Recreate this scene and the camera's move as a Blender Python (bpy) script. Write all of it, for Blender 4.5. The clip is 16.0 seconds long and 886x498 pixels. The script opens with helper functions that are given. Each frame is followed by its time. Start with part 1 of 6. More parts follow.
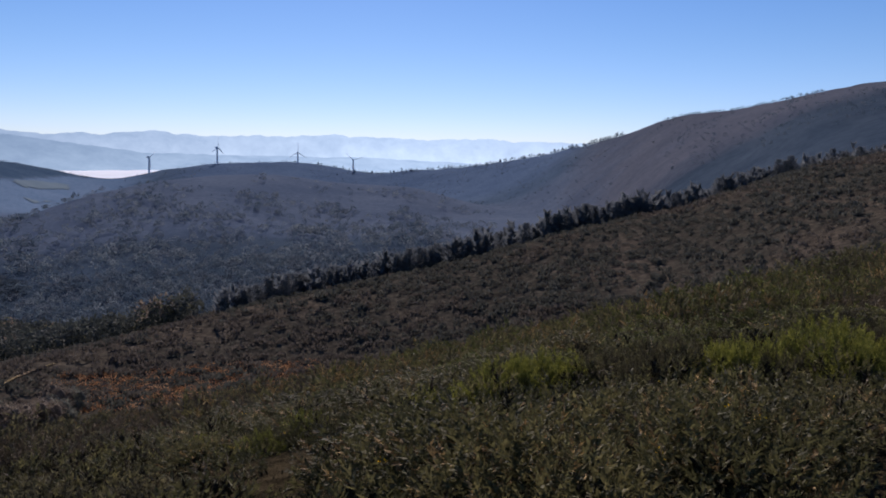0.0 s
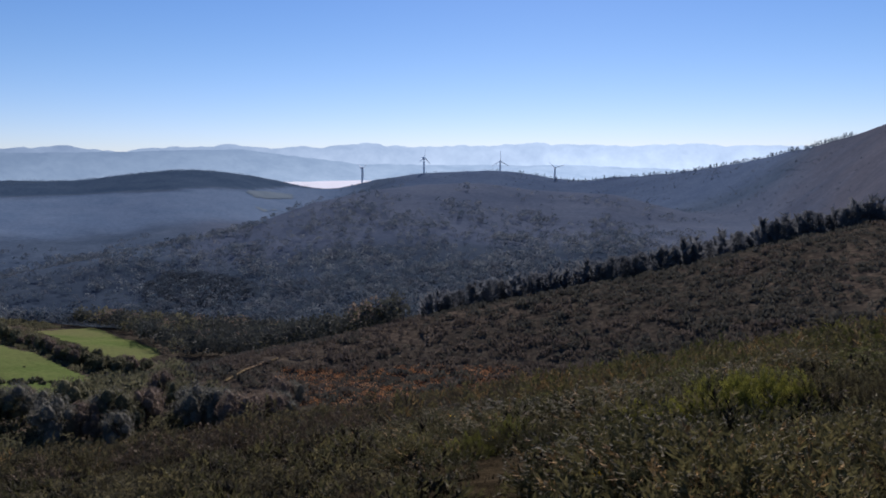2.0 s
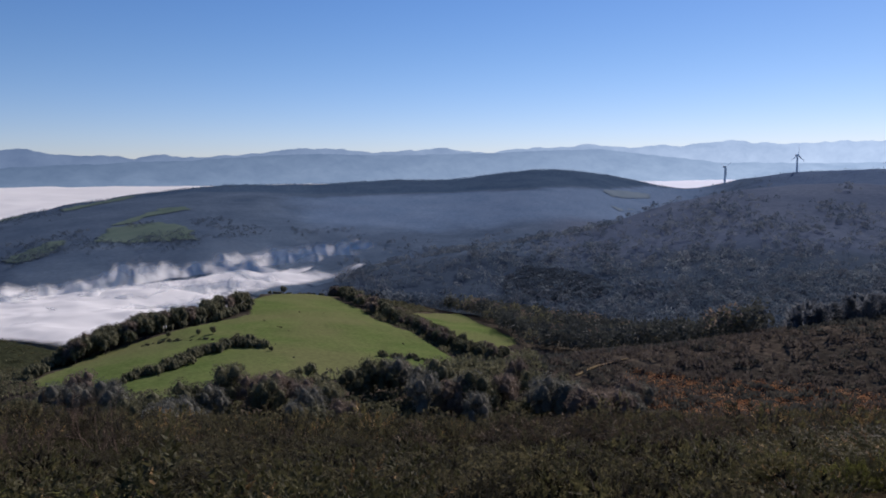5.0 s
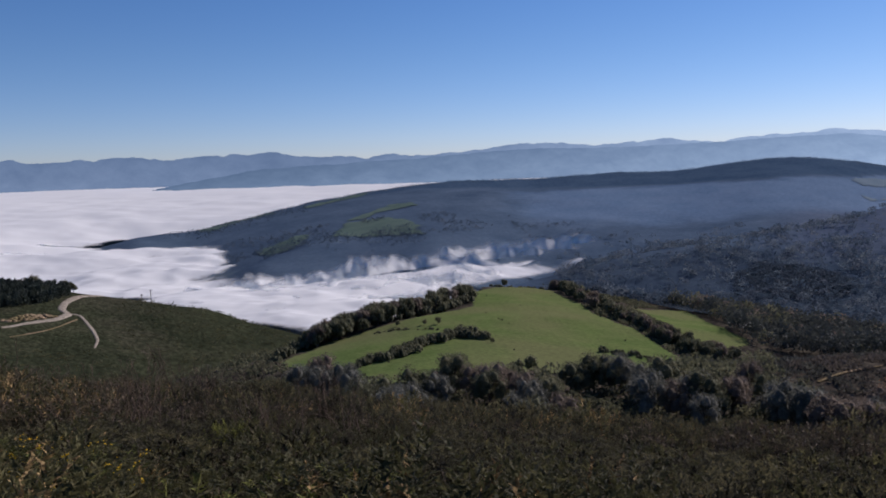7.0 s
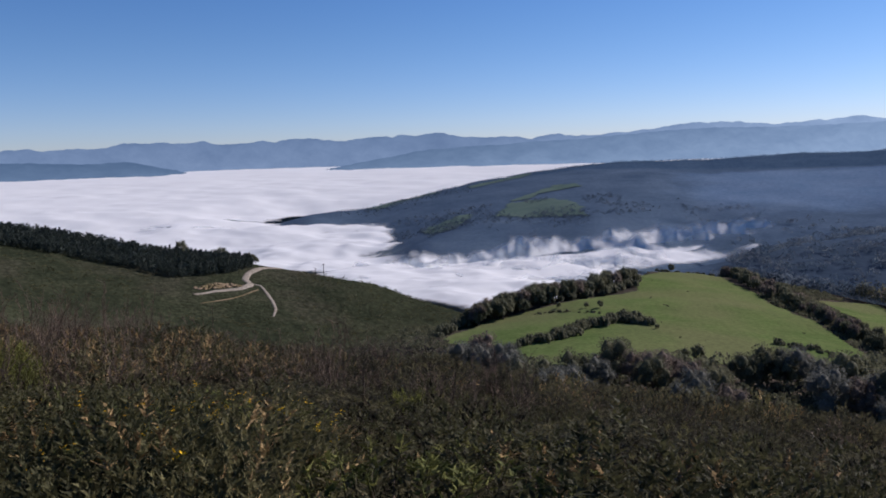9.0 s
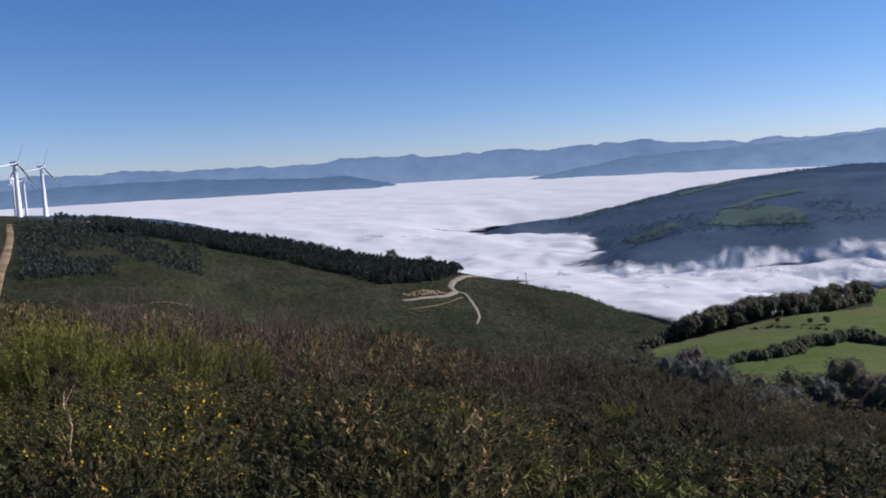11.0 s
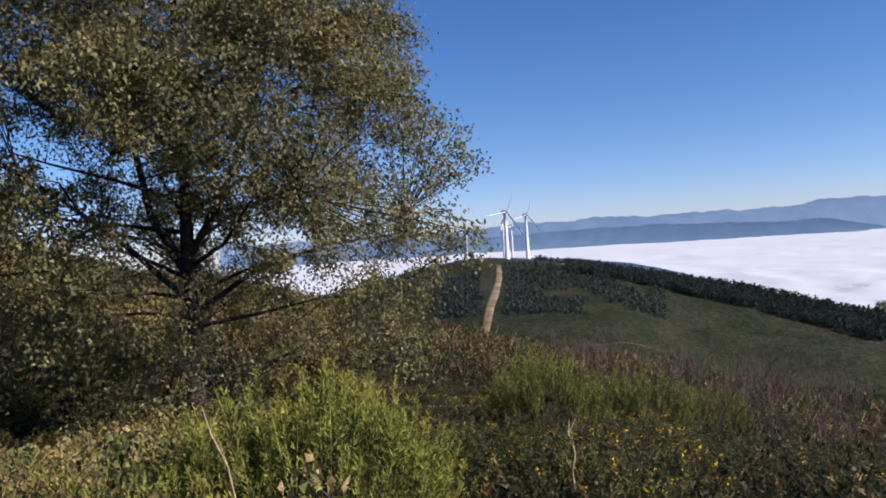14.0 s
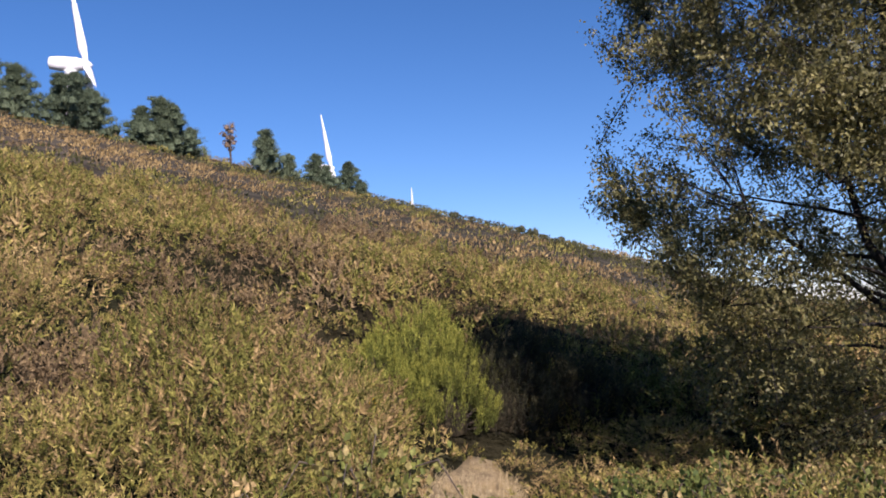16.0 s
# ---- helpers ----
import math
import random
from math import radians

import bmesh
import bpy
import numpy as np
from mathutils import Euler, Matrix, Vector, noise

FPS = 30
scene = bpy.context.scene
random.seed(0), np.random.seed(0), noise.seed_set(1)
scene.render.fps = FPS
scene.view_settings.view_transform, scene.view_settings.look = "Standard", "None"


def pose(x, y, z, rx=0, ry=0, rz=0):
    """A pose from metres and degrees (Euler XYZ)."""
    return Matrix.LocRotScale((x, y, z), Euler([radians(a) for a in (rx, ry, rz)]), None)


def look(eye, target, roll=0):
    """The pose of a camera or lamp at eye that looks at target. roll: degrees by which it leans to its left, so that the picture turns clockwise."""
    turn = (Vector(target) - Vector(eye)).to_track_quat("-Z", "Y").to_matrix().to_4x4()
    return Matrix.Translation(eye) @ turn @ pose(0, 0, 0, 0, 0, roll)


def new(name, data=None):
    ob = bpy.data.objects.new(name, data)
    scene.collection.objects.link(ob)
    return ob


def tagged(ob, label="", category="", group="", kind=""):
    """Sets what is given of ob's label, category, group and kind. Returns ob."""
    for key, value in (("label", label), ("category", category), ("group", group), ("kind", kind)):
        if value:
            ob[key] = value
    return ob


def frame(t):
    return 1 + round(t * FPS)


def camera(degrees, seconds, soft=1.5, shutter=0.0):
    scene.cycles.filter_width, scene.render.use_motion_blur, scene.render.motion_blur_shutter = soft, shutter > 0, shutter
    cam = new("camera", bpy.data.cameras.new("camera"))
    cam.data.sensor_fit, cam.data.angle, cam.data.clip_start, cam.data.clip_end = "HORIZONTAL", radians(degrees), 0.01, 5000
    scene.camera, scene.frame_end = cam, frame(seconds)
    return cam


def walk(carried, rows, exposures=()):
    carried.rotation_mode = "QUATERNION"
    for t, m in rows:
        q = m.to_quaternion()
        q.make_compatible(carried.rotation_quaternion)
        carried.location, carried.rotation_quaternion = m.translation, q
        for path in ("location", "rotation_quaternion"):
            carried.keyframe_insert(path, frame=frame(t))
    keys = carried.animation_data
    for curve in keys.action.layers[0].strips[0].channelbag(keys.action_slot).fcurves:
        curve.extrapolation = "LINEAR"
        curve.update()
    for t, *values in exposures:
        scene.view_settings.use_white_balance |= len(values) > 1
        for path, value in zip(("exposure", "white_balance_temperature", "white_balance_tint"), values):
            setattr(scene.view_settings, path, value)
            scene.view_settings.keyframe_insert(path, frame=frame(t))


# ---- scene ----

EYE = 1.65
cam = camera(59.1, 16.0, soft=1.8)
# seconds, x, y, z above the first eye, heading (left of +y), pitch, roll
ROWS = [
    (0.0, 0.000, 0.000, 0.000, -0.19, -6.28, 0.73),
    (0.5, -0.021, -0.004, -0.004, 5.16, -9.04, 0.01),
    (1.0, -0.021, 0.001, 0.006, 7.10, -7.25, 0.09),
    (1.5, -0.061, -0.013, -0.000, 9.23, -6.32, 0.36),
    (2.0, -0.088, -0.005, 0.004, 14.53, -5.78, -0.18),
    (2.5, -0.106, -0.015, 0.006, 19.59, -5.46, -0.77),
    (3.0, -0.108, -0.028, -0.002, 24.75, -5.35, -0.80),
    (5.5, -0.185, -0.126, -0.020, 44.25, -5.71, -0.57),
    (6.0, -0.206, -0.159, -0.009, 48.84, -5.65, -0.92),
    (6.5, -0.227, -0.181, -0.001, 53.05, -5.72, -1.48),
    (7.0, -0.235, -0.197, -0.001, 56.30, -5.81, -1.87),
    (7.5, -0.249, -0.211, -0.001, 59.14, -5.89, -1.74),
    (8.0, -0.257, -0.269, 0.003, 62.94, -5.87, -1.49),
    (8.5, -0.266, -0.328, 0.000, 65.96, -6.64, -1.64),
    (9.0, -0.267, -0.395, -0.013, 68.24, -6.85, -1.83),
    (9.5, -0.285, -0.469, -0.025, 71.92, -6.99, -1.79),
    (12.0, -0.361, -0.424, -0.031, 90.87, -3.92, -3.62),
    (12.5, -0.327, -0.405, -0.026, 94.75, -3.25, -3.43),
    (13.0, -0.336, -0.408, -0.040, 97.34, -2.35, -3.40),
    (13.5, -0.312, -0.483, -0.020, 104.07, -1.71, -2.67),
    (14.0, -0.239, -0.619, -0.006, 115.93, -0.31, -3.61),
    (14.5, -0.115, -0.676, 0.001, 129.68, 0.92, -3.17),
    (15.0, 0.003, -0.716, 0.008, 142.98, 0.93, -3.19),
    (15.5, 0.106, -0.780, 0.027, 152.90, 2.97, -3.41),
    (16.0, 0.248, -0.777, 0.038, 162.27, 5.09, -3.98),
]
walk(cam, [(t, pose(x, y, EYE + z, 0, 0, yaw) @ pose(0, 0, 0, 90 + pitch) @ pose(0, 0, 0, 0, 0, roll))
           for t, x, y, z, yaw, pitch, roll in ROWS],
     exposures=[(0.0, 0.26, 6150, 28), (1.0, 0.32, 6150, 28), (3.0, 0.18, 6150, 28), (5.5, 0.19, 6100, 28), (6.5, 0.10, 6000, 28), (9.0, 0.28, 5850, 27), (12.5, 0.33, 5700, 27), (13.5, 0.40, 5700, 27), (14.0, 0.60, 5800, 28), (14.5, 0.62, 5800, 28), (15.0, 0.94, 5950, 28), (16.0, 0.82, 6050, 28)])

# ---- light ----
SUN_AZ, SUN_EL = 6.0, 33.0
world = bpy.data.worlds.new("world")
scene.world = world
world.use_nodes = True
wn = world.node_tree.nodes
sky = wn.new("ShaderNodeTexSky")
sky.sky_type = "NISHITA"
sky.sun_disc = False
sky.sun_elevation, sky.sun_rotation = radians(SUN_EL), radians(-SUN_AZ)
sky.altitude, sky.air_density, sky.dust_density, sky.ozone_density = 900, 1.0, 0.15, 4.0
wn["Background"].inputs["Strength"].default_value = 0.071
deep = wn.new("ShaderNodeHueSaturation")
deep.inputs["Saturation"].default_value = 1.19
world.node_tree.links.new(sky.outputs["Color"], deep.inputs["Color"])
# the air near the horizon is a paler, cooler blue
way = wn.new("ShaderNodeTexCoord")
high = wn.new("ShaderNodeSeparateXYZ")
low = wn.new("ShaderNodeMapRange")
low.interpolation_type = "SMOOTHSTEP"
low.inputs["From Min"].default_value, low.inputs["From Max"].default_value = 0.16, 0.0
air = wn.new("ShaderNodeMix")
air.data_type, air.blend_type = "RGBA", "MULTIPLY"
air.inputs[7].default_value = (0.95, 0.98, 1.11, 1)
world.node_tree.links.new(way.outputs["Generated"], high.inputs[0])
world.node_tree.links.new(high.outputs["Z"], low.inputs["Value"])
world.node_tree.links.new(low.outputs[0], air.inputs[0])
world.node_tree.links.new(deep.outputs["Color"], air.inputs[6])
world.node_tree.links.new(air.outputs[2], wn["Background"].inputs["Color"])
sun = new("sun", bpy.data.lights.new("sun", "SUN"))
sun.data.energy, sun.data.angle, sun.data.color = 5.0, radians(0.55), (1.0, 0.90, 0.75)
sd = Vector((-math.sin(radians(SUN_AZ)) * math.cos(radians(SUN_EL)), math.cos(radians(SUN_AZ)) * math.cos(radians(SUN_EL)), math.sin(radians(SUN_EL))))
sun.matrix_world = look(tuple(sd * 400), (0, 0, 0))

# ---- small tools ----


def hash2(i, j, seed):
    v = np.sin(i * 127.1 + j * 311.7 + seed * 74.7) * 43758.5453
    return v - np.floor(v)


def vnoise(x, y, seed=0):
    """Smooth value noise, 0 to 1."""
    i, j = np.floor(x), np.floor(y)
    u, v = x - i, y - j
    u, v = u * u * (3 - 2 * u), v * v * (3 - 2 * v)
    a, b = hash2(i, j, seed), hash2(i + 1, j, seed)
    c, d = hash2(i, j + 1, seed), hash2(i + 1, j + 1, seed)
    return (a * (1 - u) + b * u) * (1 - v) + (c * (1 - u) + d * u) * v


def fbm(x, y, octaves=4, seed=0):
    total, amp = 0, 0.5
    for k in range(octaves):
        total = total + amp * vnoise(x * 2 ** k, y * 2 ** k, seed + k)
        amp *= 0.5
    return total


def smooth(a, b, x):
    t = np.clip((x - a) / (b - a), 0, 1)
    return t * t * (3 - 2 * t)


def polar(az, d):
    return -d * np.sin(np.radians(az)), d * np.cos(np.radians(az))


def rise(d, el):
    """Height of a place d metres off that stands el degrees above the eye's level."""
    return EYE + d * np.tan(np.radians(el))


# ---- ground: a hillside, ridges and valleys ----
SPUR = [(-44, 340, 5.5), (330.6, 310, 0.9), (336, 300, -0.4), (343, 285, -3.1), (351, 270, -4.9), (359, 255, -7.1), (7.4, 240, -9.2),
        (15.5, 222, -10.8), (23, 205, -12.4), (30, 190, -13.4), (40, 172, -15.5)]
RIGHT_HILL = [(-42, 950, 6.0), (330.8, 1000, 5.4), (334.4, 1080, 5.0), (338, 1180, 4.05), (343.4, 1400, 3.4), (349.5, 1750, 1.4),
              (353, 2000, 0.55), (357, 2200, -0.1), (0.9, 2350, -0.5), (5.4, 2450, -0.8), (8, 2480, -0.3), (10.4, 2500, 0.0), (16, 2500, -0.15),
              (20.2, 2450, -0.85), (23, 2400, -1.6)]
HUMP = [(3, 1400, -1.7), (7.4, 1400, -1.5), (13.4, 1350, -0.95), (19, 1300, -1.25), (24, 1200, -2.35), (29.5, 1100, -4.3), (35.3, 1000, -5.5), (44.4, 850, -7.0),
        (47.8, 760, -8.3)]
LEFT_RIDGE = [(22, 2500, -1.5), (25.6, 2450, -0.95), (29.4, 2400, -0.1), (33.4, 2350, 0.1), (39.4, 2250, -0.6), (45.6, 2200, -0.7),
              (50, 2150, -0.9), (54.6, 2100, -0.85), (59.7, 2050, -1.15), (65.3, 1950, -1.95), (70.5, 1850, -3.0), (74, 1800, -3.75), (77.6, 1740, -3.95)]
LEFT_FOOT = [(60, 1500, -3.7), (66, 1250, -5.1), (70.0, 1150, -6.3), (72, 1120, -7.5)]
MEADOW_HILL = [(56, 215, -15.0), (54, 300, -11.3), (52, 440, -8.75), (50.5, 520, -11.5)]
MEADOW_SIDE = [(30, 400, -13.5), (34, 420, -12.0), (40, 430, -10.9), (47, 420, -10.1)]
PLATEAU = [(104, 800, -1.9), (108, 840, -1.35), (111, 860, -1.2), (115, 850, -1.2), (119, 800, -1.9), (126, 760, -3.5)]
ROAD_HILL = [(63, 470, -14.2), (66.8, 480, -11.8), (69.3, 500, -11.1), (73.4, 520, -9.5), (77.6, 530, -8.5), (81.4, 540, -7.6), (85.6, 560, -6.6),
             (91, 580, -5.4), (96.5, 600, -4.1), (102, 620, -3.0), (106.3, 640, -1.9), (110, 655, -1.55), (113, 660, -1.0), (116, 660, -1.4), (122, 650, -2.8), (135, 640, -5.0)]


def bearing(x, y):
    """Heading in degrees, from -45 up to 315."""
    return (np.degrees(np.arctan2(-x, y)) + 45) % 360 - 45


def ridge(x, y, crest, near, far, soft):
    """Height of a ridge whose crest is given as heading, distance and elevation; it falls off towards and away from the eye."""
    az, r = bearing(x, y), np.hypot(x, y)
    ca = np.array([(c[0] + 45) % 360 - 45 for c in crest], float)
    steps = (-1.2, -0.6, 0.0, 0.6, 1.2)
    cd = sum(np.interp(az + k, ca, [c[1] for c in crest]) for k in steps) / 5
    cz = rise(cd, sum(np.interp(az + k, ca, [c[2] for c in crest]) for k in steps) / 5)
    off = np.maximum(0, np.maximum(ca[0] - az, az - ca[-1]))
    off = np.radians(np.minimum(off, 360 - off)) * cd
    return cz - np.where(r < cd, near, far) * (np.sqrt((r - cd) ** 2 + soft * soft) - soft) - 0.28 * (np.sqrt(off * off + 400) - 20)


def tent(x, y, crest, slope, soft):
    """Height of a ridge that runs away from the eye, alike on both flanks."""
    px, py = polar(np.array([c[0] for c in crest], float), np.array([c[1] for c in crest], float))
    pz = rise(np.array([c[1] for c in crest], float), np.array([c[2] for c in crest], float))
    best = np.full(x.shape, -1e4)
    for k in range(len(crest) - 1):
        ex, ey = px[k + 1] - px[k], py[k + 1] - py[k]
        t = np.clip(((x - px[k]) * ex + (y - py[k]) * ey) / (ex * ex + ey * ey), 0, 1)
        dist = np.hypot(x - px[k] - t * ex, y - py[k] - t * ey)
        best = np.maximum(best, pz[k] + t * (pz[k + 1] - pz[k]) - slope * (np.sqrt(dist * dist + soft * soft) - soft))
    return best


def home(x, y):
    """The heath slope that the eye stands on: it falls towards heading 45."""
    t = (-x + y) * 0.7071
    az, r = bearing(x, y), np.hypot(x, y)
    fall = np.interp(az, [-45, 45, 70, 100, 116, 130, 315], [0.345, 0.335, 0.305, 0.29, 0.33, 0.345, 0.345])
    edge = np.interp(az, [-45, 0, 45, 75, 95, 115, 140, 200, 260, 315], [60, 46, 48, 60, 70, 78, 104, 110, 110, 60])
    bend = np.interp(az, [-45, 120, 150, 230, 260, 315], [0.0022, 0.0022, 0.0007, 0.0007, 0.002, 0.0022])
    z = -fall * (np.sqrt(t * t + 16) - 4) * np.sign(t) - bend * np.maximum(0, r - edge) ** 2
    return np.maximum(z, -400)


def ground_height(x, y):
    r = np.hypot(x, y)
    deep = np.maximum(np.interp(bearing(x, y), [15, 35, 58, 130, 140], [0.3, 0.5, 1, 1, 0.5]), smooth(1700, 2500, r))
    base = -46 - 120 * smooth(150, 480, r) * deep
    layers = [base, home(x, y), ridge(x, y, SPUR, 0.19, 0.30, 12), ridge(x, y, RIGHT_HILL, 0.17, 0.3, 60),
              ridge(x, y, HUMP, 0.15, 0.3, 90), ridge(x, y, LEFT_RIDGE, np.interp(bearing(x, y), [43, 50, 57], [0.11, 0.105, 0.085]), 0.3, 60), ridge(x, y, LEFT_FOOT, 0.12, 0.15, 40),
              tent(x, y, MEADOW_HILL, 0.18, 45) - 0.4 * np.maximum(0, r - np.interp(bearing(x, y), [53.4, 54.6, 56.5, 60, 63, 66, 69, 74], [442, 405, 375, 345, 335, 325, 300, 290])), ridge(x, y, MEADOW_SIDE, 0.08, 0.25, 30), ridge(x, y, ROAD_HILL, 0.125, 0.45, 25),
              ridge(x, y, PLATEAU, 0.05, 0.3, 60)]
    k = 0.4 + 0.004 * r
    top = np.max(layers, axis=0)
    z = top + k * np.log(sum(np.exp(np.clip((l - top) / k, -60, 0)) for l in layers))
    rough = (fbm(x / 90, y / 90, 4, 3) - 0.47) * np.minimum(r * 0.016, 9) + (fbm(x / 7, y / 7, 3, 9) - 0.45) * np.minimum(r * 0.03, 0.7)
    hollow = 0.85 * np.exp(-((x + 4.0) ** 2 + (y + 10.8) ** 2) / 26)
    return z + rough - hollow


AZ = np.radians(np.concatenate([np.arange(-38, 202, 0.36), np.arange(202, 322, 2.0)]))
RAD = np.concatenate([[0.001, 0.7, 1.2], np.geomspace(1.7, 4950, 250)])
LOGR = np.log(RAD)
GA, GR = np.meshgrid(AZ, RAD, indexing="ij")
GZ = ground_height(-GR * np.sin(GA), GR * np.cos(GA))


def ground_z(x, y):
    """The height of the finished ground sheet at a place."""
    x, y = np.asarray(x, float), np.asarray(y, float)
    az = (np.arctan2(-x, y) - AZ[0]) % (2 * np.pi) + AZ[0]
    lr = np.log(np.maximum(np.hypot(x, y), RAD[0]))
    ai = np.interp(az, np.append(AZ, AZ[0] + 2 * np.pi), np.arange(len(AZ) + 1))
    ri = np.interp(lr, LOGR, np.arange(len(RAD)))
    i, j = np.floor(ai).astype(int), np.minimum(np.floor(ri).astype(int), len(RAD) - 2)
    u = ai - i
    v = (np.exp(lr) - RAD[j]) / (RAD[j + 1] - RAD[j])
    v = np.clip(v, 0, 1)
    i0, i1 = i % len(AZ), (i + 1) % len(AZ)
    return (GZ[i0, j] * (1 - u) + GZ[i1, j] * u) * (1 - v) + (GZ[i0, j + 1] * (1 - u) + GZ[i1, j + 1] * u) * v


def mesh_from(name, verts, faces, mats=(), smooth_shade=False, index=None, attrs=None):
    """A mesh from numpy arrays; faces all with the same number of corners."""
    me = bpy.data.meshes.new(name)
    verts, faces = np.ascontiguousarray(verts, np.float32), np.ascontiguousarray(faces, np.int32)
    n, c = faces.shape
    me.vertices.add(len(verts))
    me.vertices.foreach_set("co", verts.ravel())
    me.loops.add(n * c)
    me.loops.foreach_set("vertex_index", faces.ravel())
    me.polygons.add(n)
    me.polygons.foreach_set("loop_start", np.arange(0, n * c, c, dtype=np.int32))
    me.polygons.foreach_set("loop_total", np.full(n, c, np.int32))
    if smooth_shade:
        me.polygons.foreach_set("use_smooth", np.ones(n, bool))
    for m in mats:
        me.materials.append(m)
    if index is not None:
        me.polygons.foreach_set("material_index", np.ascontiguousarray(index, np.int32))
    for key, val in (attrs or {}).items():
        a = me.attributes.new(key, "FLOAT", "POINT")
        a.data.foreach_set("value", np.ascontiguousarray(val, np.float32))
    me.update(calc_edges=True)
    me.validate()
    return me


def grid_faces(n, m, wrap=False):
    i, j = np.meshgrid(np.arange(n if wrap else n - 1), np.arange(m - 1), indexing="ij")
    i2 = (i + 1) % n
    return np.stack([i * m + j, i * m + j + 1, i2 * m + j + 1, i2 * m + j], -1).reshape(-1, 4)


# ---- materials ----
def nodes_of(name):
    m = bpy.data.materials.new(name)
    m.use_nodes = True
    nt = m.node_tree
    return m, nt, nt.nodes, nt.nodes["Principled BSDF"], lambda a, b: nt.links.new(a, b)


def ramp(nodes, stops):
    r = nodes.new("ShaderNodeValToRGB")
    e = r.color_ramp.elements
    while len(e) < len(stops):
        e.new(0.5)
    for k, (p, c) in enumerate(stops):
        e[k].position, e[k].color = p, (*c, 1)
    return r


def noise_tex(nodes, link, scale, detail=4, rough=0.6, vector=None):
    n = nodes.new("ShaderNodeTexNoise")
    n.inputs["Scale"].default_value, n.inputs["Detail"].default_value, n.inputs["Roughness"].default_value = scale, detail, rough
    if vector is not None:
        link(vector, n.inputs["Vector"])
    return n


def mix_rgb(nodes, link, fac, a, b, blend="MIX"):
    x = nodes.new("ShaderNodeMix")
    x.data_type, x.blend_type = "RGBA", blend
    for val, sock in ((fac, x.inputs[0]), (a, x.inputs[6]), (b, x.inputs[7])):
        if isinstance(val, bpy.types.NodeSocket):
            link(val, sock)
        elif isinstance(val, (int, float)):
            sock.default_value = val
        else:
            sock.default_value = (*val, 1)
    return x.outputs[2]


def surface(name, stops, scale, fine=None, rough=0.9, bump=0.3, bump_scale=None, big=None, harsh=0.45):
    """A matt surface with colour at two scales and relief."""
    m, nt, nodes, bsdf, link = nodes_of(name)
    geo = nodes.new("ShaderNodeNewGeometry")
    n1 = noise_tex(nodes, link, scale, 6, 0.65, geo.outputs["Position"])
    r1 = ramp(nodes, stops)
    link(n1.outputs["Fac"], r1.inputs["Fac"])
    col = r1.outputs["Color"]
    if big:
        n3 = noise_tex(nodes, link, big[0], 4, 0.55, geo.outputs["Position"])
        r3 = ramp(nodes, [(0.42, (0, 0, 0)), (0.6, (1, 1, 1))])
        link(n3.outputs["Fac"], r3.inputs["Fac"])
        col = mix_rgb(nodes, link, r3.outputs["Color"], col, big[1])
    if fine:
        n2 = noise_tex(nodes, link, fine, 5, 0.7, geo.outputs["Position"])
        r2 = ramp(nodes, [(0.3, (1 - 1.2 * harsh,) * 3), (0.7, (1 + 0.78 * harsh,) * 3)])
        link(n2.outputs["Fac"], r2.inputs["Fac"])
        col = mix_rgb(nodes, link, 1.0, col, r2.outputs["Color"], "MULTIPLY")
    link(col, bsdf.inputs["Base Color"])
    bsdf.inputs["Roughness"].default_value = rough
    bsdf.inputs["Specular IOR Level"].default_value = 0.0 if rough > 0.8 else 0.4
    if bump:
        nb = noise_tex(nodes, link, bump_scale or scale * 4, 6, 0.7, geo.outputs["Position"])
        b = nodes.new("ShaderNodeBump")
        b.inputs["Strength"].default_value, b.inputs["Distance"].default_value = bump, 1.0 / (bump_scale or scale * 4)
        link(nb.outputs["Fac"], b.inputs["Height"])
        link(b.outputs["Normal"], bsdf.inputs["Normal"])
    return m


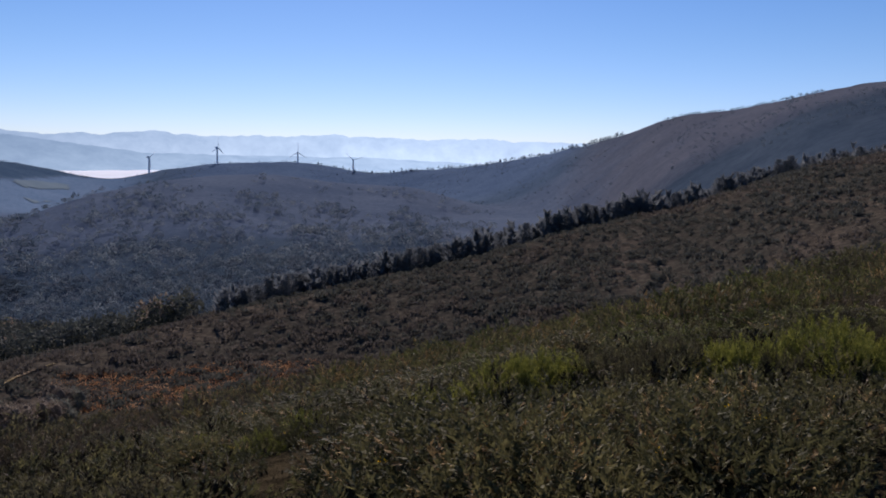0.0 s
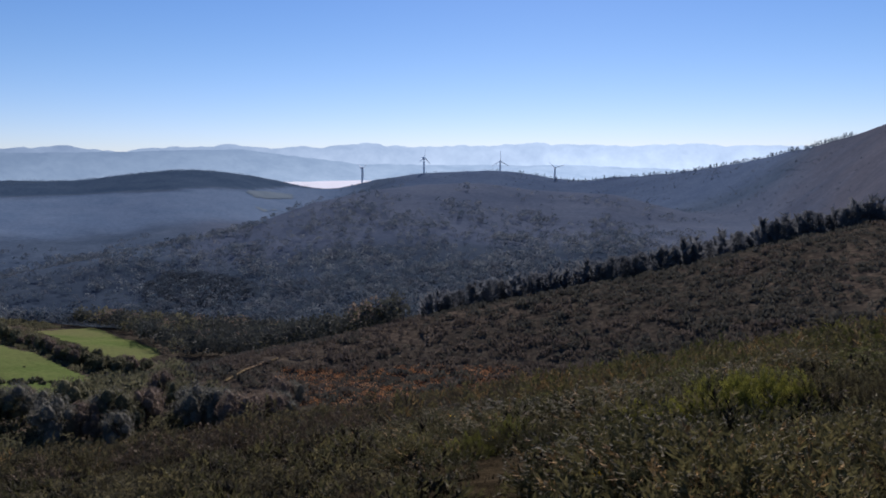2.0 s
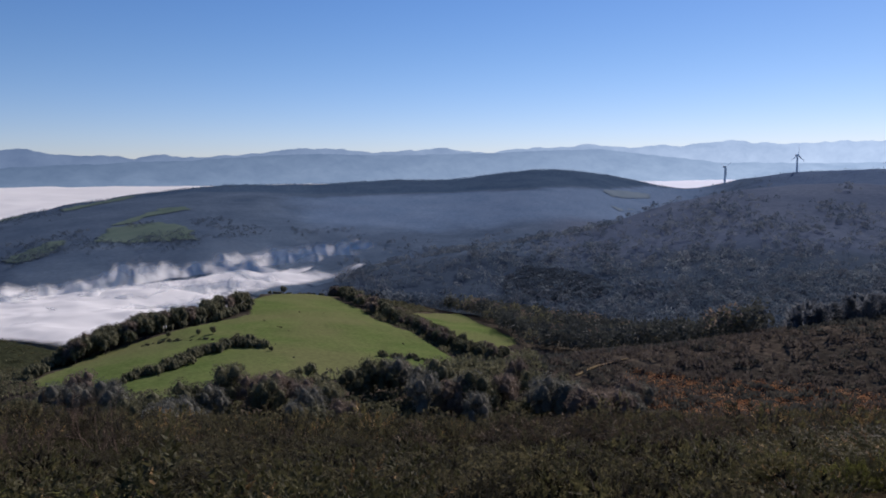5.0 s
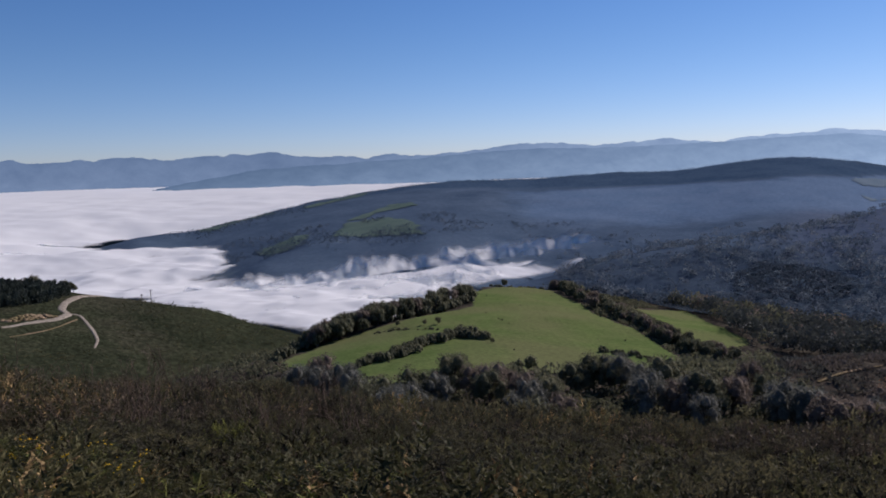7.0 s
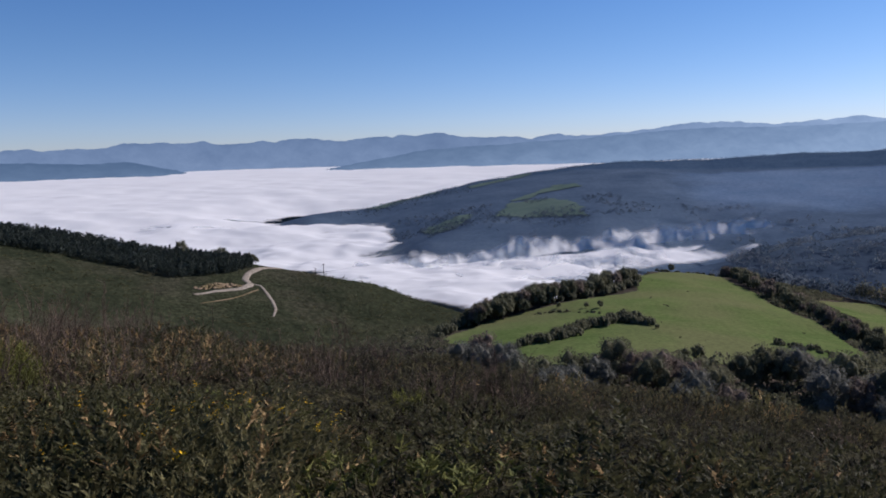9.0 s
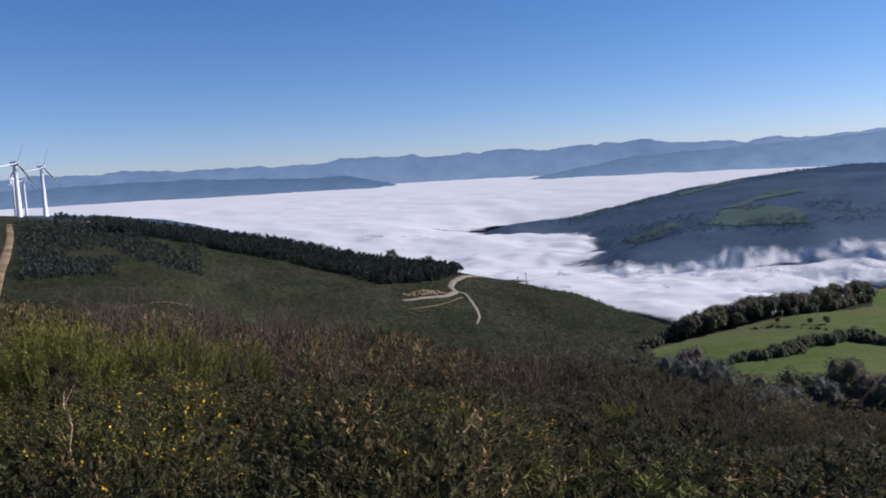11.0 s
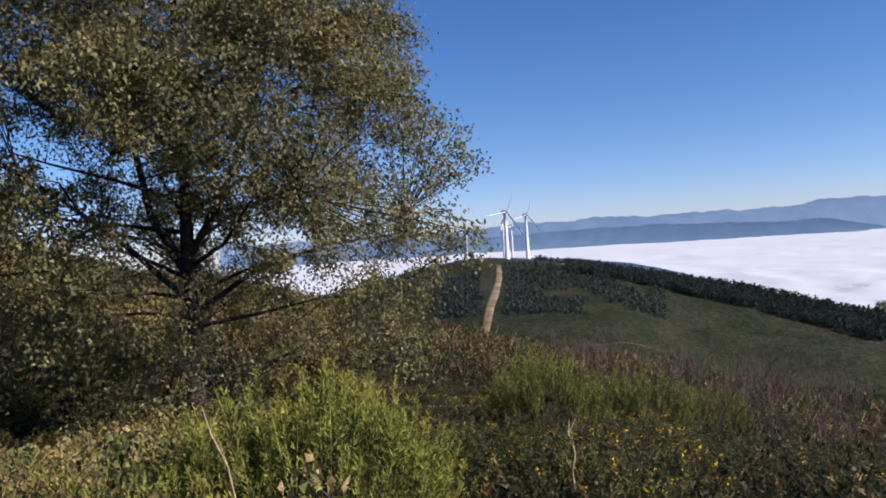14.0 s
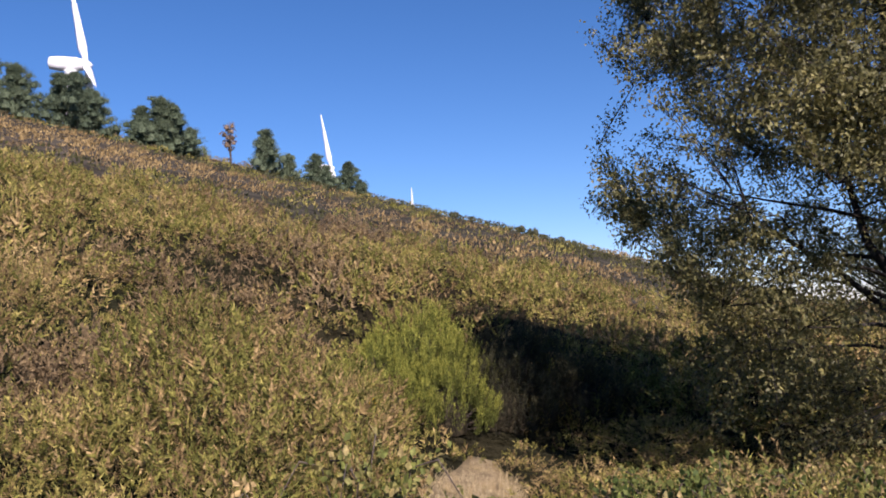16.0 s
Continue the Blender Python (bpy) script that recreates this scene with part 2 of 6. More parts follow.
def foliage(name, dark, mid, light, trans=0.35, rough=0.75, spec=0.08, grain=22.0, relief=0.4, deep=0.5, vary=0.42):
    """Leaves: colour varies leaf by leaf and plant by plant; fine noise paints dark gaps and lit clumps; light passes
    through.
    """
    m, nt, nodes, bsdf, link = nodes_of(name)
    geo = nodes.new("ShaderNodeNewGeometry")
    at = nodes.new("ShaderNodeAttribute")
    at.attribute_name = "tint"
    add = nodes.new("ShaderNodeMath")
    add.operation = "MULTIPLY_ADD"
    link(geo.outputs["Random Per Island"], add.inputs[0])
    add.inputs[1].default_value = vary
    half = nodes.new("ShaderNodeMath")
    half.operation = "MULTIPLY_ADD"
    link(at.outputs["Fac"], half.inputs[0])
    half.inputs[1].default_value, half.inputs[2].default_value = 0.58, (0.42 - vary) / 2
    link(half.outputs[0], add.inputs[2])
    r = ramp(nodes, [(0.1, dark), (0.5, mid), (0.95, light)])
    link(add.outputs[0], r.inputs["Fac"])
    fine = noise_tex(nodes, link, grain, 3, 0.7, geo.outputs["Position"])
    fr_ = ramp(nodes, [(0.38, (deep, deep, deep)), (0.52, (0.95, 0.95, 0.95)), (0.66, (1.55, 1.55, 1.5))])
    link(fine.outputs["Fac"], fr_.inputs["Fac"])
    col = mix_rgb(nodes, link, 1.0, r.outputs["Color"], fr_.outputs["Color"], "MULTIPLY")
    link(col, bsdf.inputs["Base Color"])
    bsdf.inputs["Roughness"].default_value = rough
    bsdf.inputs["Specular IOR Level"].default_value = spec
    bp = nodes.new("ShaderNodeBump")
    bp.inputs["Strength"].default_value, bp.inputs["Distance"].default_value = relief, 1.6 / grain
    link(fine.outputs["Fac"], bp.inputs["Height"])
    link(bp.outputs["Normal"], bsdf.inputs["Normal"])
    tr = nodes.new("ShaderNodeBsdfTranslucent")
    link(col, tr.inputs["Color"])
    mx = nodes.new("ShaderNodeMixShader")
    mx.inputs[0].default_value = trans
    link(bsdf.outputs[0], mx.inputs[1])
    link(tr.outputs[0], mx.inputs[2])
    link(mx.outputs[0], nodes["Material Output"].inputs["Surface"])
    return m


# soil set very dark: shade between the bushes is in its colour
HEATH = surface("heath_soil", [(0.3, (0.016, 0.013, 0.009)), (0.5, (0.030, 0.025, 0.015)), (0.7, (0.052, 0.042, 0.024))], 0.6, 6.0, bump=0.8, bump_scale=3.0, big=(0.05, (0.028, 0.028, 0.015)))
GRASS = surface("meadow_grass", [(0.3, (0.068, 0.104, 0.032)), (0.5, (0.088, 0.124, 0.040)), (0.72, (0.120, 0.142, 0.056))], 0.05, 0.7, bump=0.15, bump_scale=1.2, big=(0.016, (0.108, 0.122, 0.052)), harsh=0.22)
# far fields: distance haze is mixed into both grass colours
HAZED_FIELD = surface("hazed_field_grass", [(0.3, (0.066, 0.104, 0.088)), (0.6, (0.086, 0.124, 0.104))], 0.02, bump=0.0)
PALE_FIELD = surface("hazed_pale_field", [(0.3, (0.105, 0.150, 0.180)), (0.6, (0.125, 0.170, 0.196))], 0.02, bump=0.0)
DIRT = surface("road_dirt", [(0.3, (0.17, 0.125, 0.075)), (0.6, (0.29, 0.225, 0.145))], 0.3, 1.2, bump=0.3, big=(0.08, (0.14, 0.115, 0.06)))
SANDY = surface("dry_path_earth", [(0.3, (0.20, 0.155, 0.085)), (0.6, (0.36, 0.28, 0.165))], 4.0, 24.0, bump=0.8)
GRAVEL = surface("pale_road", [(0.3, (0.18, 0.163, 0.128)), (0.6, (0.285, 0.258, 0.205))], 0.3, 1.2, bump=0.2)


def wood_cover(name, dark, light, brown, cell, relief=0.35, gap=0.6, patch=0.8, vary=0.26):
    """Closed woods seen from afar: rounded crowns, shade painted into the gaps between them, slow changes of colour."""
    m, nt, nodes, bsdf, link = nodes_of(name)
    geo = nodes.new("ShaderNodeNewGeometry")
    vo = nodes.new("ShaderNodeTexVoronoi")
    vo.inputs["Scale"].default_value = 1.0 / cell
    warp = noise_tex(nodes, link, 0.6 / cell, 3, 0.6, geo.outputs["Position"])
    add = nodes.new("ShaderNodeVectorMath")
    add.operation = "MULTIPLY_ADD"
    link(warp.outputs["Color"], add.inputs[0])
    add.inputs[1].default_value = (cell * 2.0,) * 3
    link(geo.outputs["Position"], add.inputs[2])
    link(add.outputs[0], vo.inputs["Vector"])
    n1 = noise_tex(nodes, link, 0.072 / cell, 6, 0.65, geo.outputs["Position"])
    r1 = ramp(nodes, [(0.36, dark), (0.64, light)])
    link(n1.outputs["Fac"], r1.inputs["Fac"])
    n2 = noise_tex(nodes, link, 0.036 / cell, 5, 0.6, geo.outputs["Position"])
    r2 = ramp(nodes, [(0.48, (0, 0, 0)), (0.66, (patch, patch, patch))])
    link(n2.outputs["Fac"], r2.inputs["Fac"])
    col = mix_rgb(nodes, link, r2.outputs["Color"], r1.outputs["Color"], brown)
    r3 = ramp(nodes, [(0.0, (1.18, 1.18, 1.16)), (0.75, (gap, gap * 1.02, gap * 1.08))])
    link(vo.outputs["Distance"], r3.inputs["Fac"])
    col = mix_rgb(nodes, link, 1.0, col, r3.outputs["Color"], "MULTIPLY")
    sp = nodes.new("ShaderNodeHueSaturation")
    link(col, sp.inputs["Color"])
    mv = nodes.new("ShaderNodeMapRange")
    sepc = nodes.new("ShaderNodeSeparateColor")
    link(vo.outputs["Color"], sepc.inputs[0])
    link(sepc.outputs[0], mv.inputs["Value"])
    mv.inputs["To Min"].default_value, mv.inputs["To Max"].default_value = 1 - vary * 0.92, 1 + vary * 1.08
    link(mv.outputs[0], sp.inputs["Value"])
    link(sp.outputs[0], bsdf.inputs["Base Color"])
    bsdf.inputs["Roughness"].default_value = 0.95
    bsdf.inputs["Specular IOR Level"].default_value = 0.0
    b = nodes.new("ShaderNodeBump")
    b.invert = True
    b.inputs["Strength"].default_value, b.inputs["Distance"].default_value = relief, cell * 0.4
    link(vo.outputs["Distance"], b.inputs["Height"])
    link(b.outputs["Normal"], bsdf.inputs["Normal"])
    return m


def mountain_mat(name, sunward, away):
    """Distance haze put into a glowing colour: paler towards the sun and towards the foot."""
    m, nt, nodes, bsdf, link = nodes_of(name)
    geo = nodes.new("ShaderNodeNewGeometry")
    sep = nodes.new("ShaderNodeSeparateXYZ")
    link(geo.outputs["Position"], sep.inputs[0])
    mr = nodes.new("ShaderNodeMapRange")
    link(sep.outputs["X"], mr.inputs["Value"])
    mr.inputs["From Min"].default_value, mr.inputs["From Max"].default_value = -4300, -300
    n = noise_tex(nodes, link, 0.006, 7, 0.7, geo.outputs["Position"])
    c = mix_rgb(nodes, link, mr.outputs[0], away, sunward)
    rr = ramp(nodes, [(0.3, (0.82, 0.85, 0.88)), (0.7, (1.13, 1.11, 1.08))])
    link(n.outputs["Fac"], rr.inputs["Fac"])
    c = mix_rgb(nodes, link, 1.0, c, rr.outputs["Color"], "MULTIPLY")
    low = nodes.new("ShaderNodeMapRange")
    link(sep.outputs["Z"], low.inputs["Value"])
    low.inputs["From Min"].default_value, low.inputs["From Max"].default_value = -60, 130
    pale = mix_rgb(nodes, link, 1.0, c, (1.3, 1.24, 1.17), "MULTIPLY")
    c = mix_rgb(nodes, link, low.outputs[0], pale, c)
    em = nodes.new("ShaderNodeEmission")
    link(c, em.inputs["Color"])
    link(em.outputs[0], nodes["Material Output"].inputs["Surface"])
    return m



def land_cover():
    """Wooded hills seen from afar, distance haze put into their colours. The kind of growth changes softly from place
    to place.
    """
    m, nt, nodes, bsdf, link = nodes_of("far_land")
    geo = nodes.new("ShaderNodeNewGeometry")
    rag = noise_tex(nodes, link, 0.012, 5, 0.65, geo.outputs["Position"])
    tone = noise_tex(nodes, link, 0.011, 6, 0.7, geo.outputs["Position"])

    def growth(dark, light):
        r = ramp(nodes, [(0.34, dark), (0.66, light)])
        link(tone.outputs["Fac"], r.inputs["Fac"])
        return r.outputs["Color"]

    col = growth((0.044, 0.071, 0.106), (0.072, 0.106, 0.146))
    # valley holds shade under the crowns, pale and hazy hold extra haze
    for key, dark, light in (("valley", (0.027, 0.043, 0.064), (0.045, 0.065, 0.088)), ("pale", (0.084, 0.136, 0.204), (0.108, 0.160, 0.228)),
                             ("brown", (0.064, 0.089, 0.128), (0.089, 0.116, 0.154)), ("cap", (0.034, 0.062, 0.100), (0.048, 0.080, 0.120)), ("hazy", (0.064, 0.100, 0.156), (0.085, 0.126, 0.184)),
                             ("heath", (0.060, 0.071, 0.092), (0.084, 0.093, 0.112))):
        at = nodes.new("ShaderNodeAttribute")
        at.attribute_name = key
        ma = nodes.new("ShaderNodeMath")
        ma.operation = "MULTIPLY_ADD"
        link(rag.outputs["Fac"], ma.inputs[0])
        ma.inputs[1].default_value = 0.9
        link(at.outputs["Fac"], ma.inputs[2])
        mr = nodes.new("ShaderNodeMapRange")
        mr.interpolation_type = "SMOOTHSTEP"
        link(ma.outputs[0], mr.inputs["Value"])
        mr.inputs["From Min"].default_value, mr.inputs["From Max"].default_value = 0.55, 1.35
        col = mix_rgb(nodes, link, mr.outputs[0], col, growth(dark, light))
    fine = noise_tex(nodes, link, 0.16, 4, 0.7, geo.outputs["Position"])
    r3 = ramp(nodes, [(0.3, (0.78, 0.80, 0.82)), (0.7, (1.2, 1.18, 1.16))])
    link(fine.outputs["Fac"], r3.inputs["Fac"])
    link(mix_rgb(nodes, link, 1.0, col, r3.outputs["Color"], "MULTIPLY"), bsdf.inputs["Base Color"])
    bsdf.inputs["Roughness"].default_value = 0.95
    bsdf.inputs["Specular IOR Level"].default_value = 0.0
    return m


FAR_LAND = land_cover()
HEATH_MID = wood_cover("heath_slope", (0.046, 0.043, 0.034), (0.070, 0.063, 0.047), (0.092, 0.075, 0.056), 1.5, 0.3)
SCRUB = wood_cover("scrub_slope", (0.026, 0.032, 0.018), (0.042, 0.048, 0.026), (0.052, 0.050, 0.034), 2.4, 0.5)
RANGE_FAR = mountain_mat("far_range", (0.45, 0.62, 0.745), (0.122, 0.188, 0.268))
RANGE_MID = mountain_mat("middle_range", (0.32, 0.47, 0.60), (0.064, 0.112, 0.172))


def fog_mat(name, tone):
    """Cloud top: soft, lit through, thin where little fog lies over the ground."""
    m, nt, nodes, bsdf, link = nodes_of(name)
    geo = nodes.new("ShaderNodeNewGeometry")
    at = nodes.new("ShaderNodeAttribute")
    at.attribute_name = "cover"
    df, tl = nodes.new("ShaderNodeBsdfDiffuse"), nodes.new("ShaderNodeBsdfTranslucent")
    df.inputs["Color"].default_value = tl.inputs["Color"].default_value = (*tone, 1)
    soft = nodes.new("ShaderNodeMixShader")
    soft.inputs[0].default_value = 0.16
    link(df.outputs[0], soft.inputs[1])
    link(tl.outputs[0], soft.inputs[2])
    n = noise_tex(nodes, link, 0.022, 8, 0.62, geo.outputs["Position"])
    ma = nodes.new("ShaderNodeMath")
    ma.operation = "MULTIPLY_ADD"
    link(n.outputs["Fac"], ma.inputs[0])
    ma.inputs[1].default_value, ma.inputs[2].default_value = 1.9, -0.95
    ad = nodes.new("ShaderNodeMath")
    ad.operation = "ADD"
    link(ma.outputs[0], ad.inputs[0])
    link(at.outputs["Fac"], ad.inputs[1])
    mr = nodes.new("ShaderNodeMapRange")
    mr.interpolation_type = "SMOOTHSTEP"
    link(ad.outputs[0], mr.inputs["Value"])
    mr.inputs["From Min"].default_value, mr.inputs["From Max"].default_value = 0.05, 0.95
    tr = nodes.new("ShaderNodeBsdfTransparent")
    mx = nodes.new("ShaderNodeMixShader")
    link(mr.outputs[0], mx.inputs[0])
    link(tr.outputs[0], mx.inputs[1])
    link(soft.outputs[0], mx.inputs[2])
    link(mx.outputs[0], nodes["Material Output"].inputs["Surface"])
    return m


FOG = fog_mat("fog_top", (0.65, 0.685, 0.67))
# same fog made brighter and bluer: the sun's glare is in the colour
FOG_GLEAM = fog_mat("gleam_fog_top", (0.83, 0.90, 0.94))

# ---- ground sheet ----
# where the plantation on the far ridge begins, by heading
CAP_AZ, CAP_R = (22, 25.3, 28.5, 33.8, 38.6, 46, 56, 64), (2500, 2380, 2050, 1890, 1940, 1900, 1900, 1900)
gx, gy = -GR * np.sin(GA), GR * np.cos(GA)
gv = np.stack([gx, gy, GZ], -1).reshape(-1, 3)
gf = grid_faces(len(AZ), len(RAD), wrap=True)
fr = np.hypot(gv[gf[:, 0], 0], gv[gf[:, 0], 1])
fa = bearing(gv[gf[:, 0], 0], gv[gf[:, 0], 1])
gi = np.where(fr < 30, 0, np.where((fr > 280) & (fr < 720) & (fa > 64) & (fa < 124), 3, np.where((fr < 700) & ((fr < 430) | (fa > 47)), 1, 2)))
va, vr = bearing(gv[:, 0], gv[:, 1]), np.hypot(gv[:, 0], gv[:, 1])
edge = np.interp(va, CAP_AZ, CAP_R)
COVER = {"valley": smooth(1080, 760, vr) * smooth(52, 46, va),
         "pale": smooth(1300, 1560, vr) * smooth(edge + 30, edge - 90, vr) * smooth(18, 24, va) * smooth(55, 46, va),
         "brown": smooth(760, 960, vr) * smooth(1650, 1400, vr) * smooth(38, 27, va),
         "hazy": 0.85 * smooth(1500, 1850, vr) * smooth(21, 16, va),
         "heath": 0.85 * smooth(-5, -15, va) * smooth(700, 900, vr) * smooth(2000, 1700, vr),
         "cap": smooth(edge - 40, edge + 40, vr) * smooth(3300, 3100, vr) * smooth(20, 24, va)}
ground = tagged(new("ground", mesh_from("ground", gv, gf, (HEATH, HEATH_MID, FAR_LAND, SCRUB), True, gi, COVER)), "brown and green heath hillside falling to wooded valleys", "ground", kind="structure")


# ---- fog sea ----
def fog_level(r, az):
    """The fog's height, shaped to fit the view: it rises with distance and sinks at the ridge's foot and end."""
    dip = smooth(700, 1000, r) * smooth(1500, 1250, r) * smooth(60, 67, az)
    dip = dip + 1.25 * smooth(1420, 1600, r) * smooth(2100, 1850, r) * smooth(60, 67, az) * smooth(88, 79, az)
    return np.interp(r, [400, 700, 900, 1400, 1800, 2600, 4700], [-108, -115, -119, -121, -113, -88, -42]) + EYE - 13 * dip + (5 * smooth(60, 54, az) + 9 * smooth(53, 45, az)) * smooth(820, 980, r) * smooth(1600, 1350, r)


def fog_layer(lo, hi, near, far, da, steps, seed, mat):
    """The fog's top, thin where it lies shallow over the land, and cut by heading to fit the view."""
    az = np.radians(np.arange(lo, hi, da))
    rad = np.geomspace(near, far, steps)
    a, r = np.meshgrid(az, rad, indexing="ij")
    x, y = -r * np.sin(a), r * np.cos(a)
    wide = fbm(x / 230, y / 230, 4, seed) - 0.47
    heap = fbm(x / 75, y / 75, 4, seed + 3) - 0.45
    z = fog_level(r, np.degrees(a)) + wide * np.interp(r, [700, 1400, 4000], [22, 22, 12]) + heap * np.interp(r, [500, 1000, 1500, 4000], [22, 24, 16, 4])
    depth = z - ground_z(x, y)
    a = np.degrees(a)
    cover = smooth(-2, 20, depth) * 2.0 + smooth(20, 55, depth) * 0.9 - 0.9 - 3.0 * smooth(45.5, 43.5, a) * (r < 1500) - 3.0 * smooth(50, 47, a) * smooth(860, 800, r) - 2.6 * smooth(62, 56, a) * smooth(880, 1010, r) * (r < 1500)
    cover = cover + 1.5 * smooth(34, 28, a) * smooth(2300, 2700, r)
    v = np.stack([x, y, z], -1).reshape(-1, 3)
    return mesh_from("fog", v, grid_faces(len(az), len(rad)), (mat,), True, attrs={"cover": cover.ravel()})


def fog_bank(dist, lo, hi, height, seed):
    """A thin upright sheet standing for a billow of fog; it winds across the view, torn along its top."""
    az = np.arange(lo, hi, 0.18)
    rows = np.linspace(0, 1, 9)
    a, h = np.meshgrid(az, rows, indexing="ij")
    r = dist + (fbm(a / 3.1, a * 0 + seed, 3, seed) - 0.5) * 110 + h * height * 0.9 + (fbm(a / 1.2, h * 2.2, 3, seed + 4) - 0.5) * 26
    top = height * np.clip(0.15 + 1.7 * (fbm(a / 2.4, a * 0 + seed, 4, seed + 2) - 0.2), 0.15, 1.6)
    x, y = polar(a, r)
    z = fog_level(r, a) - 4 + h * top
    room = fog_level(r, a) - ground_z(x, y)
    cover = 1.0 - 1.5 * h + 0.55 * (fbm(a / 1.1, h * 3.0 + seed, 3, seed + 6) - 0.45) - 1.4 * smooth(9, -4, room) - 1.5 * smooth(lo + 3, lo, a) - 1.5 * smooth(hi - 4, hi, a)
    cover = cover - 1.1 * smooth(0.16, 0.0, h)
    v = np.stack([x, y, z], -1).reshape(-1, 3)
    return mesh_from("fog", v, grid_faces(len(az), len(rows)), (FOG,), True, attrs={"cover": cover.ravel()})


tagged(new("fog_sea", fog_layer(34, 132, 1480, 4850, 0.4, 110, 21, FOG)), "white sea of fog filling the valley", "fog", kind="stuff")
tagged(new("fog_sea", fog_layer(10, 34, 1480, 4850, 0.4, 110, 21, FOG_GLEAM)), "strip of far fog between the hills, sun gleam in its colour", "fog", kind="stuff")
tagged(new("fog_tongue", fog_layer(36, 104, 450, 1500, 0.3, 170, 21, FOG)), "billowing tongue of fog between the hills", "fog", kind="stuff")
for k, (dist, lo, hi, height) in enumerate(((600, 58, 82, 17), (700, 54, 84, 22), (790, 52, 80, 26), (840, 51.0, 79, 28), (890, 50.0, 78, 31), (940, 47.2, 75, 38), (990, 45.8, 74, 42), (1050, 44.4, 73, 42), (1110, 43.4, 69, 36), (1560, 76, 92, 22), (1750, 78, 100, 18))):
    tagged(new("fog_bank", fog_bank(dist, lo, hi, height, 40 + k)), "thin torn billows of fog rising from the valley", "fog", kind="stuff")


# ---- far mountain ranges ----
def mountain_range(name, crest, depth, mat, jag, seed, label):
    az = np.arange(crest[0][0], crest[-1][0], 0.12)
    d = np.interp(az, [c[0] for c in crest], [c[1] for c in crest])
    el = np.interp(az, [c[0] for c in crest], [c[2] for c in crest])
    el = el + (fbm(az * 0.6, az * 0 + seed, 5, seed) - 0.48) * jag + (fbm(az * 1.9, az * 0 + seed, 4, seed + 9) - 0.47) * 0.13
    rows = []
    for k, (f, g) in enumerate([(-depth, 0.0), (-depth * 0.55, 0.42), (-depth * 0.2, 0.83), (0, 1.0), (depth * 0.25, 0.75), (depth * 0.5, 0.2)]):
        x, y = polar(az, d + f + (fbm(az * 1.7, az * 0 + k, 3, seed + 5) - 0.5) * depth * 0.3 * (0 < g < 1))
        low = fog_level(d, az * 0) - 25
        rows.append(np.stack([x, y, low + (rise(d, el) - low) * g], -1))
    v = np.stack(rows, 1).reshape(-1, 3)
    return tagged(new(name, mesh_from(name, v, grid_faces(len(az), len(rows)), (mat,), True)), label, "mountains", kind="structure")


FAR_CREST = [(330, 4750, 1.2), (345, 4750, 1.2), (351, 4750, 1.5), (357, 4750, 1.85), (361, 4750, 1.55), (367, 4750, 1.95), (374, 4750, 1.7), (380, 4750, 1.85), (386, 4750, 1.6), (389, 4750, 1.85),
             (397, 4750, 1.4), (400, 4750, 1.65), (404, 4750, 1.4), (410, 4750, 1.6), (415, 4750, 1.2), (423, 4750, 1.05), (428, 4750, 1.5),
             (431, 4750, 1.55), (435, 4750, 1.2), (438, 4750, 1.4), (443, 4750, 1.25), (448, 4750, 1.5), (453, 4750, 1.1), (461, 4750, 1.15), (466, 4750, 1.3), (475, 4750, 0.95), (492, 4750, 0.8)]
MID_CREST = [(345, 4550, -0.6), (365, 4500, 0.3), (380, 4500, 0.4), (389, 4400, 1.5), (396, 4400, 1.3), (405, 4300, 1.2), (410, 4300, 1.3), (415, 4250, 1.05), (420, 4250, 0.75), (425.5, 4250, 0.6), (430, 4250, 0.35), (433, 4250, -0.2), (437.6, 4250, -0.95), (440, 4250, -1.8)]
ISLE_CREST = [(444, 4350, -1.7), (446, 4350, -0.65), (449.8, 4350, 0.2), (453, 4350, 0.15), (456, 4350, 0.3), (461, 4350, 0.5), (466, 4350, 0.45), (474, 4350, 0.35), (492, 4350, 0.2)]
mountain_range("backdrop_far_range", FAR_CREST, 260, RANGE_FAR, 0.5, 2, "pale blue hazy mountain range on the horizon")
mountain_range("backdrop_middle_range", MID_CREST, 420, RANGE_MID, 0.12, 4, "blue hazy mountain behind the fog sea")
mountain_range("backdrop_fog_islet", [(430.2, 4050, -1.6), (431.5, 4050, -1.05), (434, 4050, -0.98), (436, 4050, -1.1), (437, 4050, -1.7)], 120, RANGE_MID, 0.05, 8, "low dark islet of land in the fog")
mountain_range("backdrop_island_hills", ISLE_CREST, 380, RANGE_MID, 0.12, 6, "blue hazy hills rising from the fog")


# ---- small tools for things ----
def thing(name, place, label, category, group="", yaw=0.0, size=1.0):
    ob = new(name)
    ob.empty_display_size = 0.3
    ob.matrix_basis = pose(*place, 0, 0, yaw) @ Matrix.Scale(size, 4)
    return tagged(ob, label, category, group)


def part(name, me, parent, label=""):
    ob = new(name, me)
    ob.parent = parent
    return tagged(ob, label)


def soup(bits):
    """Joins (verts, triangles, material) triples."""
    v, f, m, n = [], [], [], 0
    for verts, tris, mat in bits:
        used, flat = np.unique(tris, return_inverse=True)
        verts, tris = np.asarray(verts)[used], flat.reshape(-1, 3)
        v.append(verts)
        f.append(tris + n)
        m.append(np.full(len(tris), mat))
        n += len(verts)
    return np.concatenate(v), np.concatenate(f), np.concatenate(m)


def unit(v):
    return v / np.maximum(np.linalg.norm(v, axis=-1, keepdims=True), 1e-9)


